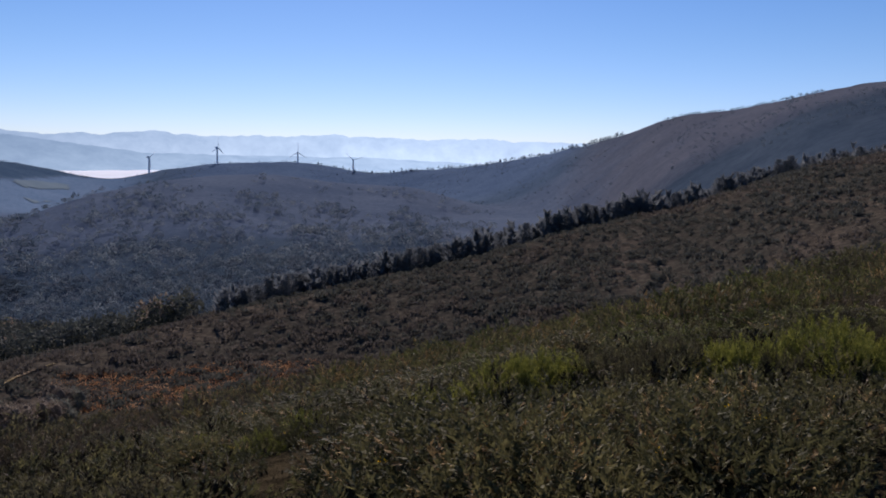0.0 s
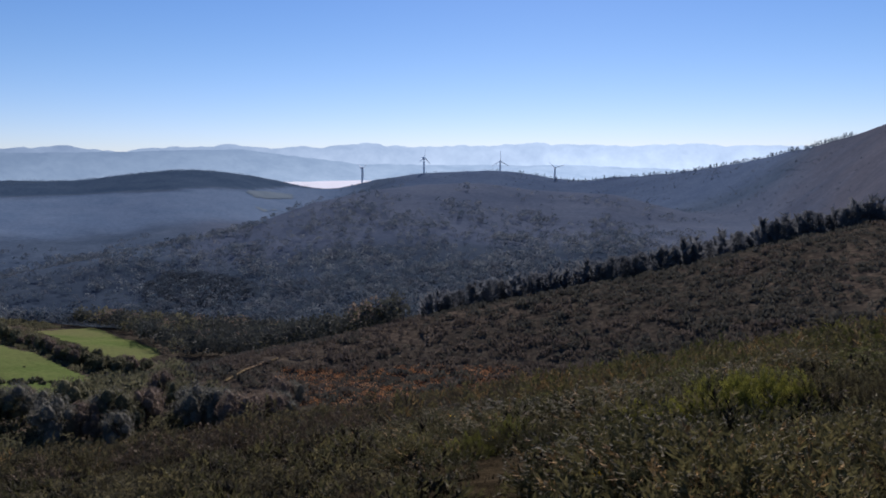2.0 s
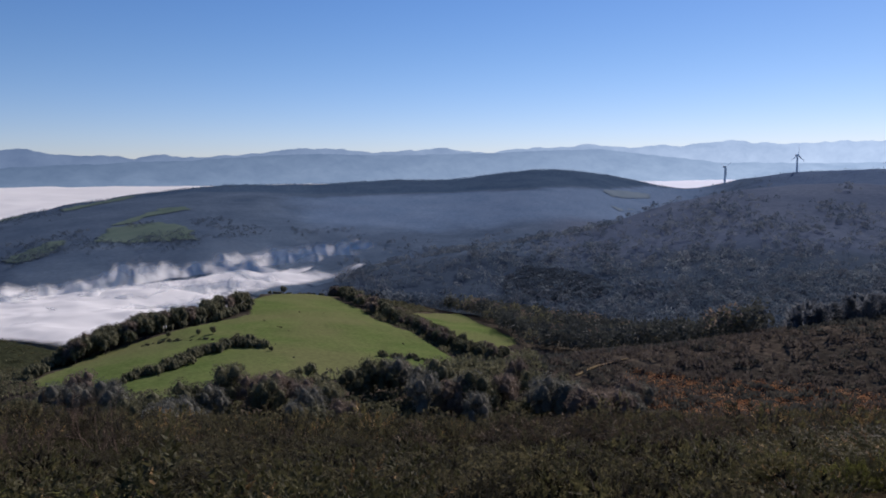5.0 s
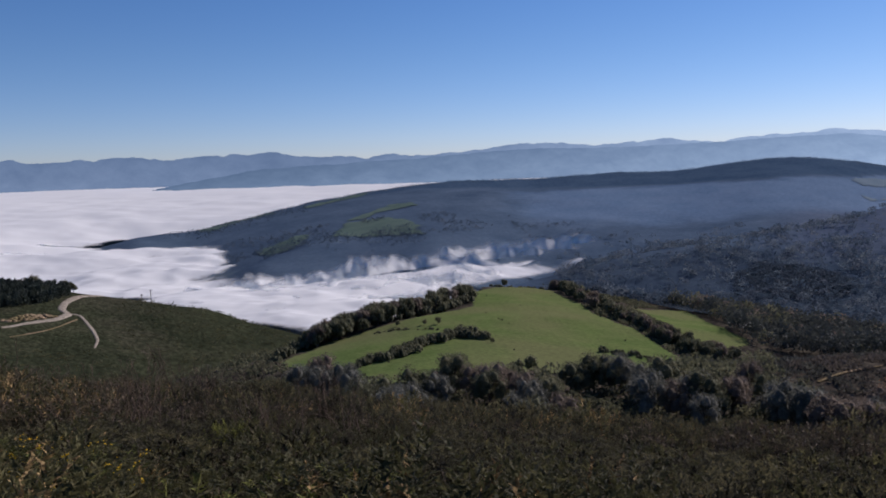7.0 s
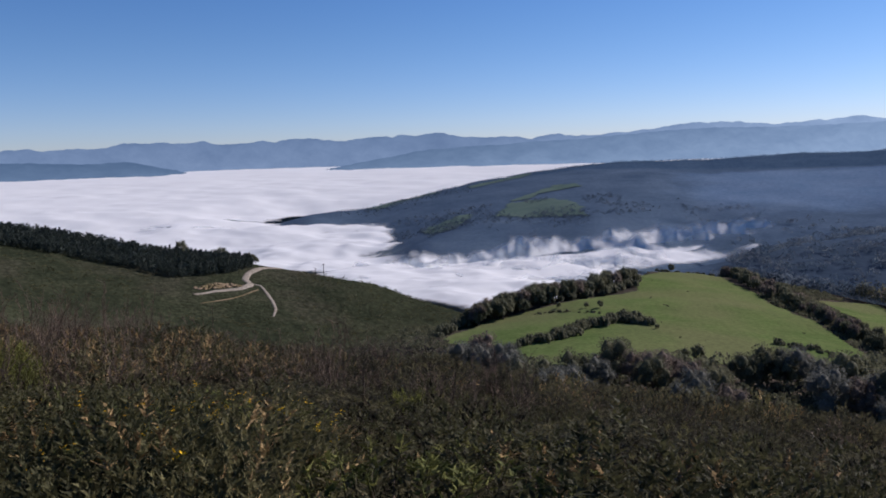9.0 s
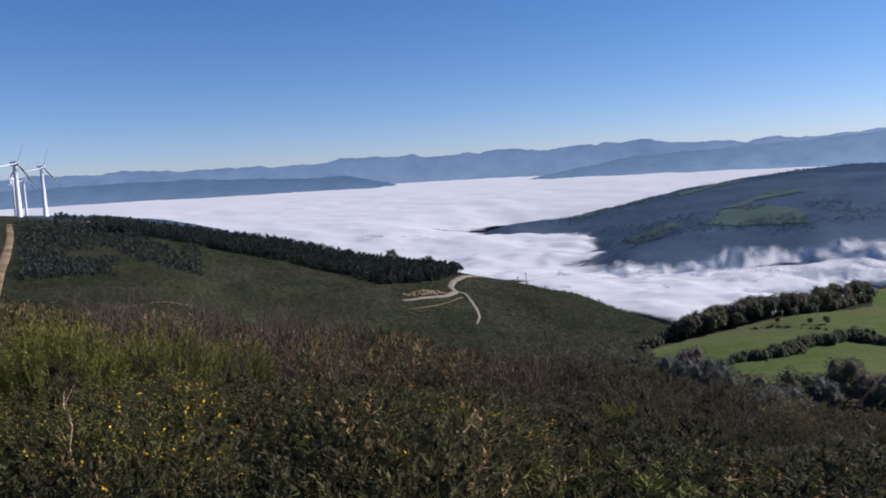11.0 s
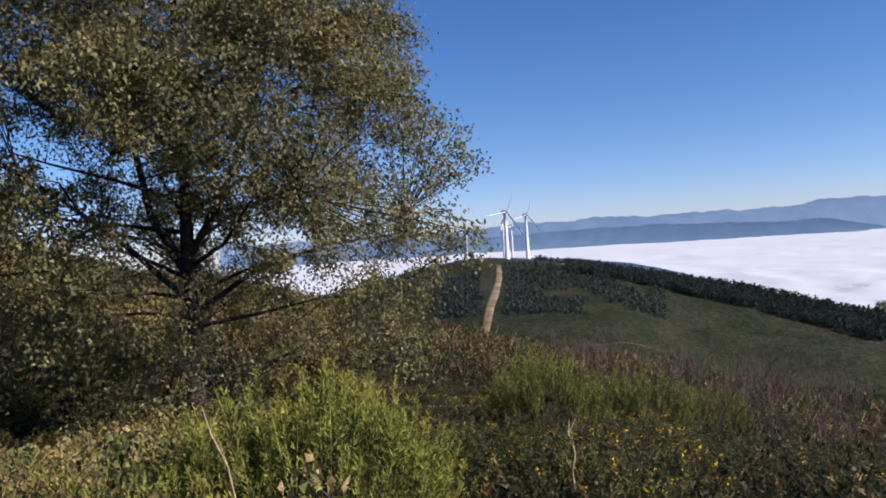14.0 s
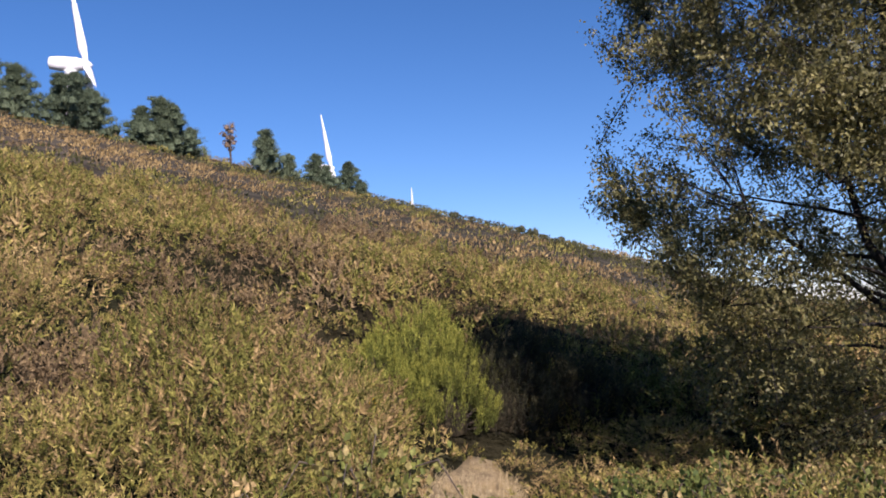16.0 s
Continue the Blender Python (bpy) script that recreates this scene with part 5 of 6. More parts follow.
def near_pine(seed, height, wide):
    """A young pine: uneven boughs in tiers, each with needle tufts."""
    g = np.random.default_rng(seed)
    trunk = [(*tube([(0, 0, -0.3), (0.1, 0, height * 0.5), (0.05, 0.1, height * 0.96)], [0.16, 0.1, 0.02], 6), 0)]
    crown = []
    for k in range(34):
        t = k / 33
        h = height * (0.03 + 0.92 * t)
        reach = wide * (1.03 - t) ** 0.88 * g.uniform(0.5, 1.12)
        a = k * 2.4 + g.uniform(-0.5, 0.5)
        way = np.array([np.cos(a), np.sin(a), 0.28 + 0.5 * t])
        trunk.append((*stick((0, 0, h), np.array([0, 0, h]) + way * reach, 0.045, 0.012, 4), 0))
        for f in (0.3, 0.62, 0.98):
            c = np.array([0, 0, h]) + way * reach * f + g.normal(0, 0.12, 3)
            rad = (0.32 + 0.17 * reach) * g.uniform(0.75, 1.25)
            cv, cf, _ = core(seed * 50 + k, rad * 0.8, rad * 0.55, 0, 5)
            crown.append((cv + c - [0, 0, rad * 0.3], cf, 0))
            d = dome_dirs(130, g, -0.5)
            p = c + d * rad * [1, 1, 0.7] * g.uniform(0.45, 1.15, (130, 1))
            crown.append((*blades(p, unit(d * 0.6 + way * 0.4 + UP * 0.5 + g.normal(0, 0.3, d.shape)), g.uniform(0.2, 0.42, 130), g.uniform(0.03, 0.075, 130), g), 0))
    return soup(trunk), soup(crown)


def tree_kind(tpls, mat):
    return [(plain_mesh("trunk", t, (BARK,)), plain_mesh("crown", c, (mat,), 0.2 + 0.6 * k / max(1, len(tpls) - 1))) for k, (t, c) in enumerate(tpls)]


BROAD = [broad_tree(s, 7.0, 3.0, 1900, 0.24) for s in (1, 2, 3, 4)]
K_BROAD, K_GREY, K_AUTUMN = tree_kind(BROAD, BROADLEAF), tree_kind(BROAD[:3], GREYWOOD), tree_kind(BROAD[1:], AUTUMN)
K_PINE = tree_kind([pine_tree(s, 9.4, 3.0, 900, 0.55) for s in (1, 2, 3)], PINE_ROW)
K_SHRUB = tree_kind([broad_tree(s, 2.4, 1.9, 260, 0.22) for s in (7, 8, 9)], BROADLEAF)
K_NEARPINE = tree_kind([near_pine(s, 6.6, 3.3) for s in (5, 6, 7)], PINE_LIGHT)


def plant(kind, name, az, d, size, label, category, group):
    x, y = polar(az, d)
    k = kind[int(g.integers(0, len(kind)))]
    ob = thing(name, (float(x), float(y), float(ground_z(x, y)) - 0.1), label, category, group, float(g.uniform(0, 360)), float(size))
    part("trunk", k[0], ob)
    part("crown", k[1], ob)
    return ob


g = np.random.default_rng(23)
# wood along the valley below the heath
for k in range(58):
    az = 25.5 + 42 * k / 58 + g.normal(0, 0.5)
    d = 150 + g.normal(0, 7) + 10 * np.sin(az * 0.6)
    kind, lab = ((K_BROAD, "dark green leafy tree in the valley wood"), (K_GREY, "grey-green bushy tree in the valley wood"), (K_AUTUMN, "brown autumn tree in the valley wood"))[int(g.choice(3, p=[0.5, 0.25, 0.25] if az > 43 else [0.12, 0.36, 0.52]))]
    plant(kind, "valley_tree", az, d, g.uniform(0.95, 1.5), lab, "tree", "trees in the valley wood")
# hedgerow, copse and single trees of the meadow hill
HEDGE = ((63.8, 229), (62.1, 238), (60.0, 242), (58.95, 249), (57.25, 263), (55.1, 272), (53.5, 268))
for k in range(80):
    t = 6 * k / 79
    thick = float(np.interp(t, [0, 1, 3, 5, 6], [0.6, 2, 5, 7, 5]))
    plant(K_SHRUB, "hedge_shrub", np.interp(t, range(7), [h[0] for h in HEDGE]) + g.normal(0, 0.25), np.interp(t, range(7), [h[1] for h in HEDGE]) + g.uniform(-0.4, 1) * thick, g.uniform(0.75, 1.5) * np.interp(t, [0, 1.5, 6], [0.6, 1.0, 1.1]), "dark hedge shrub crossing the green meadow", "shrub", "meadow hedge")
for az, d, s_ in ((60.2, 244, 0.62), (58.2, 254, 0.6), (57.0, 263, 0.55)):
    plant(K_BROAD, "hedge_tree", az, d, s_, "rounded tree standing up from the meadow hedge", "tree", "trees of the meadow hedge")
for k in range(26):
    t = k / 25
    plant(K_SHRUB, "hedge_shrub", 61.4 - 5.6 * t + g.normal(0, 0.1), np.interp(t, [0, 0.4, 1], [300, 297, 283]) + g.normal(0, 1), g.uniform(0.25, 0.5), "low dark hedge line across the upper meadow", "shrub", "upper meadow hedge")
for k in range(26):
    t = k / 25
    plant(K_SHRUB, "hedge_shrub", 40.2 + 6.2 * t + g.normal(0, 0.1), 187 + 4 * t + g.normal(0, 1.2), g.uniform(0.35, 0.65), "low dark hedge along the meadow edge", "shrub", "lower meadow hedge")
for k in range(20):
    t = k / 19
    plant(K_SHRUB, "hedge_shrub", 44.9 - 4.3 * t + g.normal(0, 0.15), np.interp(t, [0, 0.7, 1], [265, 266, 252]) + g.normal(0, 1.5), g.uniform(0.5, 1.1) * (1.1 - 0.5 * t), "dark shrub on the meadow slope", "shrub", "meadow shrubs")
for k in range(100):
    t = g.uniform(0, 1)
    az = 66.5 - 12.2 * t
    d = np.interp(az, [54.3, 59, 62.6, 66.5], [382, 338, 322, 300]) + g.uniform(-15, 12 if az < 62 else 7)
    plant(K_BROAD if g.uniform() < 0.7 else K_AUTUMN, "copse_tree", az, d, g.uniform(0.85, 1.3), "dark tree in the copse beside the meadow", "tree", "copse on the meadow hill")
for k in range(34):
    plant(K_SHRUB, "crest_shrub", g.uniform(48.2, 56), 438 + g.normal(0, 3), g.uniform(0.4, 0.8), "low shrub along the meadow crest", "shrub", "crest hedge")
for k in range(90):
    az = 69 - 15 * g.uniform(0, 1)
    d = np.interp(az, [54, 56.7, 59, 62.6, 66.5, 69], [372, 340, 328, 318, 298, 270]) + g.uniform(-3, 12)
    if not in_fields(az, d):
        plant(K_SHRUB, "copse_shrub", az, d, g.uniform(0.9, 1.7), "dark undergrowth shrub at the edge of the copse", "shrub", "copse undergrowth")
plant(K_BROAD, "crest_tree", 51.9, 438, 0.72, "lone round tree on the meadow crest", "tree", "")
for k in range(190):
    az = 48.5 - 12.6 * g.uniform(0, 1) + g.normal(0, 0.2)
    d = np.interp(az, [35.9, 38.2, 40.2, 42.2, 44.2, 46.3, 48.5], [281, 287, 300, 324, 352, 392, 440]) + (g.uniform(-2, 36) if az > 44 else g.uniform(-4, 12))
    if not in_fields(az, d):
        plant(K_BROAD if g.uniform() < 0.75 else K_AUTUMN, "slope_tree", az, d, g.uniform(0.6, 1.05) * (1.0 if az > 43.5 else 0.78), "dark tree on the wooded side of the meadow hill", "tree", "wood beside the meadow")
for az, d, s_ in ((59.9, 306, 0.42), (57.9, 301, 0.4), (56.9, 300, 0.5), (50.1, 208, 0.75), (51.0, 211, 0.6), (52.4, 209, 0.45), (52.9, 262, 0.3)):
    plant(K_BROAD, "meadow_tree", az, d, s_, "small round tree standing in the meadow", "tree", "single meadow trees")

for k in range(34):
    az, d = g.uniform(43, 62), g.uniform(225, 420)
    if in_fields(az, d + 6) and in_fields(az, d - 6):
        plant(K_SHRUB, "rush_tuft", az, d, g.uniform(0.16, 0.34), "small dark rush tuft in the grazed meadow", "tuft", "meadow tufts")

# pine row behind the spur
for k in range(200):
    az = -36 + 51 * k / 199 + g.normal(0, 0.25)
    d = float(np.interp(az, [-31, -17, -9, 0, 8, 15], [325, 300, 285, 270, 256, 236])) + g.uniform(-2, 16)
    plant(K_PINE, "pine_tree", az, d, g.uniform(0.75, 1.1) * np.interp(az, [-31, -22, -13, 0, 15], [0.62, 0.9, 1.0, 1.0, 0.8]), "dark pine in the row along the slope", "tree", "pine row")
az = g.uniform(-36, 16, 1100)
d = np.interp(az, [-36, -33, -17, -9, 0, 8, 16], [332, 328, 302, 287, 272, 258, 238]) + g.uniform(-2, 30, 1100)
BELT = (az, d)
# pines on the skyline behind
for az, d, s_ in ((192.5, 112, 1.0), (190.9, 108, 0.95), (188.3, 106, 0.95), (187.3, 104, 1.0), (186.2, 106, 0.8), (183.2, 106, 0.75), (182.0, 105, 0.95), (181.2, 106, 0.9), (180.1, 107, 0.6), (174.9, 108, 0.85), (173.3, 109, 0.55), (171.4, 108, 0.65), (170.7, 110, 0.5), (169.1, 109, 0.65), (168.3, 110, 0.4)):
    plant(K_NEARPINE, "pine_tree", az, d, s_ * 1.3, "dark green young pine on the skyline", "tree", "skyline pines").location.z -= 1.1
plant(tree_kind([broad_tree(31, 7.0, 1.35, 330, 0.26)], THIN_AUTUMN), "autumn_tree", 177.4, 107, 0.95, "slender, thinly leaved brown tree among the skyline pines", "tree", "")
for az, s_ in ((161.5, 0.5), (160.2, 0.4), (156.8, 0.55), (155.9, 0.6), (155.2, 0.4), (154.0, 0.5), (153.1, 0.45), (152.4, 0.35), (163.4, 0.4), (148.8, 0.4), (147.6, 0.45), (166.0, 0.45)):
    plant(K_SHRUB, "skyline_shrub", az, 100, s_ * 0.8, "small dark shrub on the hill's skyline", "shrub", "skyline shrubs")
# trees at the road
for az, d, s_ in ((86.9, 566, 0.75), (86.6, 567, 0.5), (84.6, 556, 0.6), (84.2, 556, 0.75), (83.9, 557, 0.55), (83.3, 556, 0.5), (82.4, 550, 0.65), (82.1, 550, 0.6), (81.9, 549, 0.5)):
    plant(K_BROAD, "roadside_tree", az, d, s_ * (2.1 if az > 86 else 1.7), "small dark tree beside the road", "tree", "roadside trees")


def far_trees(name, tpls, mat, az, d, size, label):
    x, y = polar(az, d)
    return tagged(new(name, scatter(name, tpls, x, y, size, (mat,), g, 0.3)), label, "woods", kind="stuff")


def clump(seed, n, height, wide, leaf, cone=False):
    g = np.random.default_rng(seed)
    d = dome_dirs(n, g, -0.3)
    if cone:
        h = g.uniform(0.05, 1, n)
        p = np.stack([d[:, 0] * wide * (1 - h), d[:, 1] * wide * (1 - h), h * height], 1)
        v, f = blades(p, unit(d * [1, 1, 0] + UP * 0.9 + g.normal(0, 0.2, d.shape)), leaf * g.uniform(0.7, 1.3, n), leaf * 0.6 * g.uniform(0.7, 1.3, n), g)
    else:
        p = d * [wide, wide, height * 0.45] * g.uniform(0.75, 1.05, (n, 1)) + [0, 0, height * 0.55]
        v, f = leaves(p, unit(d * 0.4 + g.normal(0, 0.7, d.shape)), leaf * g.uniform(0.7, 1.3, n), leaf * 0.8 * g.uniform(0.7, 1.3, n), g)
    return v, f, np.zeros(len(f), int)


def puff(seed, height, wide):
    """A rounded far crown of leaf clumps."""
    return clump(seed, 56, height, wide, wide * 0.30)


C_PUFF = [puff(s, 5.0, 2.6) for s in (31, 32, 33, 34)]
C_CONE = [clump(s, 26, 8.0, 2.9, 2.4, True) for s in (4, 5, 6)]
C_SMALL = [clump(s, 12, 2.6, 1.0, 1.3, True) for s in (7, 8)]
g = np.random.default_rng(29)
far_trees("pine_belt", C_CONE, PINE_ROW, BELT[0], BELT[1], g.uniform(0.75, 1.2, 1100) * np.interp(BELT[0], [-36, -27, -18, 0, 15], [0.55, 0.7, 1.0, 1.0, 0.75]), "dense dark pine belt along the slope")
def dab(seed):
    """A far crown in few faces: broad leaf clumps with gaps."""
    return clump(seed, 26, 5.4, 2.7, 1.2)


C_DAB = [dab(s) for s in (71, 72, 73, 74)]


def hill_wood(az, d, mix, size, tpls, pale):
    """Crowns of three tones over a hillside."""
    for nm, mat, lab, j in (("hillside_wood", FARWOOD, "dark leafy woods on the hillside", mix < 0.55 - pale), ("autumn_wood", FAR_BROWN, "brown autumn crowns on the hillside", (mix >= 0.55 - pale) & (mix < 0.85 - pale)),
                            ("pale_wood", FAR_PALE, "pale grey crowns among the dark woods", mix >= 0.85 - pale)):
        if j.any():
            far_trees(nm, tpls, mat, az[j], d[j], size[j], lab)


# woods on the dark hump and its foot
n = 3500
az = g.uniform(2, 49, n)
low = np.interp(az, [2, 20, 30, 40, 49], [440, 425, 425, 430, 455])
d = low + 230 * g.uniform(0, 1, n) ** 1.2
k = fbm(az / 1.6, d / 60, 4, 41) > 0.2
hill_wood(az[k], d[k], g.uniform(0, 1, k.sum()), g.uniform(0.8, 1.65, k.sum()), C_PUFF, 0.05)
# a dense dark plantation on its flank, pale crowns about it
n = 2000
az, d = g.uniform(28.2, 35.6, n), np.sqrt(g.uniform(590 ** 2, 840 ** 2, n))
k = (d > np.interp(az, [28.5, 30, 35], [650, 600, 650])) & (d < np.interp(az, [28.2, 30.3, 34, 35.6], [660, 770, 830, 780]) + 30 * (fbm(az / 0.8, d / 40, 3, 67) - 0.5))
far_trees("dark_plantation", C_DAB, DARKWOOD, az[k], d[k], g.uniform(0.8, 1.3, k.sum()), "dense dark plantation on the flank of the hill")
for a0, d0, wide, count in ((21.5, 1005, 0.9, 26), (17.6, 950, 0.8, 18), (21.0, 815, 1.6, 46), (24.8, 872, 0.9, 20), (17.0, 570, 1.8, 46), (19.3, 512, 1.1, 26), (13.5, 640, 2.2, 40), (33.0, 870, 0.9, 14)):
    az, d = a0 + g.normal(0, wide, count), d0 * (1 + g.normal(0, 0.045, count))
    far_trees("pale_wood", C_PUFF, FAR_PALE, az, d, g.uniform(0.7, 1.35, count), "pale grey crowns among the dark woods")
# crowns up the hill above them, thinning into heath and plantations
n = 6600
az, d = g.uniform(-4, 48, n), np.sqrt(g.uniform(620 ** 2, 1320 ** 2, n))
dens = fbm(az / 2.6 + 7, d / 90, 4, 47)
k = g.uniform(0, 1, n) < 0.40 + 0.6 * smooth(0.36, 0.52, dens) - 0.8 * smooth(950, 1280, d)
hill_wood(az[k], d[k], g.uniform(0, 1, k.sum()), g.uniform(0.75, 1.5, k.sum()) * (1 + 0.3 * (dens[k] > 0.55)), C_DAB, 0.12)
# far ridge and right-hand hill
n = 1500
az = g.uniform(24, 76, n)
d = np.interp(az, [24, 33, 45, 55, 65, 74, 77.6], [2450, 2350, 2200, 2100, 1950, 1800, 1740]) - 2 - 90 * g.uniform(0, 1, n) ** 1.6
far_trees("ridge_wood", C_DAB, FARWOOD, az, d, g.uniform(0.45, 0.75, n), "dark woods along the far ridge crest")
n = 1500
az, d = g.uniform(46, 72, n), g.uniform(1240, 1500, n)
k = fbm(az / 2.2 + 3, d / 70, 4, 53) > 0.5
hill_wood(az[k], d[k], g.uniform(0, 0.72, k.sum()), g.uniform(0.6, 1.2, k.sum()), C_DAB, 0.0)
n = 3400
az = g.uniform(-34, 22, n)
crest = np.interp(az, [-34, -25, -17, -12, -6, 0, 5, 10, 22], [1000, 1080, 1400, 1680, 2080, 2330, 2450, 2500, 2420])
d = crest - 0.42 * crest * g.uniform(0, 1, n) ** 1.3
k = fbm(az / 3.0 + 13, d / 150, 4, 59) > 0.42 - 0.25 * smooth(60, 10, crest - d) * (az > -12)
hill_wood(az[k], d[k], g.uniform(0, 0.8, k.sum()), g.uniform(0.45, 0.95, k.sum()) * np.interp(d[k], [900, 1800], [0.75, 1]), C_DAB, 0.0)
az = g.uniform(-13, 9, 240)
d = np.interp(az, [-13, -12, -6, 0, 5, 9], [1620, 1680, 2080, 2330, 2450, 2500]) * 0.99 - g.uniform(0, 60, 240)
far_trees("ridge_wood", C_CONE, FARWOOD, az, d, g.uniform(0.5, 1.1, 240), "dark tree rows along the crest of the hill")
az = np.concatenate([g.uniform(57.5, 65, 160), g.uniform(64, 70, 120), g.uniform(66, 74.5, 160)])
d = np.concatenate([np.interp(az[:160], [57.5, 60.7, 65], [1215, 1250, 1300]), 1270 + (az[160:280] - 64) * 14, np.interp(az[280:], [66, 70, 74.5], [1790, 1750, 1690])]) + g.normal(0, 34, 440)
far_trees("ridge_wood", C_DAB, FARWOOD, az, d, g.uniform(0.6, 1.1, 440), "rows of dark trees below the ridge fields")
# pine belt and plantation below the turbines
n = 3000
az = g.uniform(82.2, 107, n)
front, back = np.interp(az, [81.7, 83.7, 86.1, 87.8, 90.2, 94.3, 98.4, 103.2, 107], [534, 509, 494, 490, 508, 526, 534, 562, 585]), np.interp(az, [82, 91, 102, 107], [552, 581, 621, 646])
d = front + (back - front) * g.uniform(0, 1, n)
far_trees("pine_belt", C_CONE, PINE, az, d, g.uniform(0.42, 0.72, n), "dark pine belt along the hill crest")
az = np.concatenate([g.uniform(104.5, 109.3, 90), g.uniform(112.6, 122, 120)])
d = np.interp(az, [104, 109, 113, 122], [700, 720, 690, 670]) + g.uniform(-25, 40, len(az))
far_trees("pine_belt", C_CONE, PINE, az, d, g.uniform(0.4, 0.75, len(az)), "dark pines round the turbines")
ra, rd = np.meshgrid(np.arange(100.5, 116.5, 0.42), np.arange(400, 625, 6.5), indexing="ij")
ra, rd = (ra + g.normal(0, 0.03, ra.shape)).ravel(), (rd + g.normal(0, 1.2, rd.shape)).ravel()
k = (np.abs(ra - 112.5) > 0.75) & (fbm(ra / 3, rd / 60, 3, 3) > 0.36)
far_trees("plantation", C_SMALL, PINE, ra[k], rd[k], g.uniform(1.1, 1.7, k.sum()), "rows of young planted conifers on the hillside")
az, d = g.uniform(63, 81, 420), g.uniform(330, 540, 420)
k = ~((az > 79) & (d > 410))
far_trees("slope_scrub", [clump(s, 20, 3.0, 1.9, 1.0) for s in (21, 22)], BROADLEAF, az[k], d[k], g.uniform(0.3, 0.7, k.sum()), "scattered dark scrub on the hill above the fog")
# valley scrub between the heath and the meadows
n = 3000
az, d = g.uniform(33, 86, n), g.uniform(118, 300, n)
k = ~in_fields(az, d + 4) & ~in_fields(az, d) & ~((az < 68) & (d > 205))
far_trees("valley_scrub", [clump(s, 34, 3.0, 2.0, 0.8) for s in (11, 12, 13)], BROADLEAF, az[k], d[k], g.uniform(0.5, 1.1, k.sum()), "dark scrub in the valley below the heath")
n = 1500
az, d = g.uniform(37, 46, n), g.uniform(275, 445, n)
k = ~in_fields(az, d) & ~in_fields(az, d + 5) & (d < np.interp(az, [37, 39, 40.5, 42.5, 44, 46], [320, 375, 415, 440, 445, 445]))
far_trees("valley_scrub", BUSHES, BROADLEAF, az[k], d[k], g.uniform(1.0, 2.0, k.sum()), "dark scrub between the two meadows")
n = 1900
az, d = g.uniform(20, 41, n), np.sqrt(g.uniform(205 ** 2, 300 ** 2, n))
k = ~in_fields(az, d) & ~in_fields(az, d + 6) & (d < np.interp(az, [20, 30, 36, 40], [222, 260, 285, 280]))
far_trees("valley_scrub", BUSHES, SPUR_LEAF, az[k], d[k], g.uniform(0.7, 1.5, k.sum()), "low dark scrub between the small meadow and the slope")
n = 2000
az, d = g.uniform(18, 40, n), np.sqrt(g.uniform(205 ** 2, 450 ** 2, n))
k = ~in_fields(az, d) & ~in_fields(az, d + 9) & (d > np.interp(az, [18, 24, 30, 34.5, 37, 40], [235, 250, 305, 310, 388, 425])) & (d < np.interp(az, [18, 27, 34, 40], [300, 430, 450, 452]))
mix = g.uniform(0, 1, n)
top = smooth(400, 520, d + 9 * (az - 24))
for mat, j in ((VALLEY_LEAF, mix < 0.9 - 0.3 * top), (BROADLEAF, (mix >= 0.9 - 0.3 * top) & (mix < 0.97 - 0.08 * top)), (AUTUMN, mix >= 0.97 - 0.08 * top)):
    far_trees("valley_wood", [puff(s, 6.5, 2.7) for s in (14, 15, 16)], mat, az[k & j], d[k & j], g.uniform(0.9, 1.6, (k & j).sum()), "dense valley woods beside the small meadow")


# ---- utility poles ----
def utility_pole(az, d, height):
    x, y = polar(az, d)
    ob = thing("utility_pole", (float(x), float(y), float(ground_z(x, y)) - 0.3), "dark wooden utility pole on the hill above the fog", "utility pole", "utility poles", az)
    part("pole", plain_mesh("pole", (*tube([(0, 0, 0), (0, 0, height * 0.5), (0, 0, height)], [0.22, 0.19, 0.16], 8), np.zeros(32, int)), (BARK,)), ob)
    v, f = stick((-1.0, 0, height - 0.5), (1.0, 0, height - 0.5), 0.1, 0.1, 6)
    part("crossarm", plain_mesh("crossarm", (v, f, np.zeros(len(f), int)), (BARK,)), ob)


utility_pole(77.1, 528, 9.5)
utility_pole(77.7, 529, 6.0)


# ---- the birch ----
BIRCH_LEAF = foliage("birch_leaf", (0.090, 0.090, 0.038), (0.218, 0.200, 0.072), (0.52, 0.445, 0.16), 0.44, 0.5, 0.3, relief=0.0, deep=0.7)
BIRCH_BARK = surface("birch_bark", [(0.38, (0.030, 0.026, 0.022)), (0.58, (0.070, 0.060, 0.052)), (0.80, (0.27, 0.245, 0.22))], 4.0, 30.0, bump=0.5)


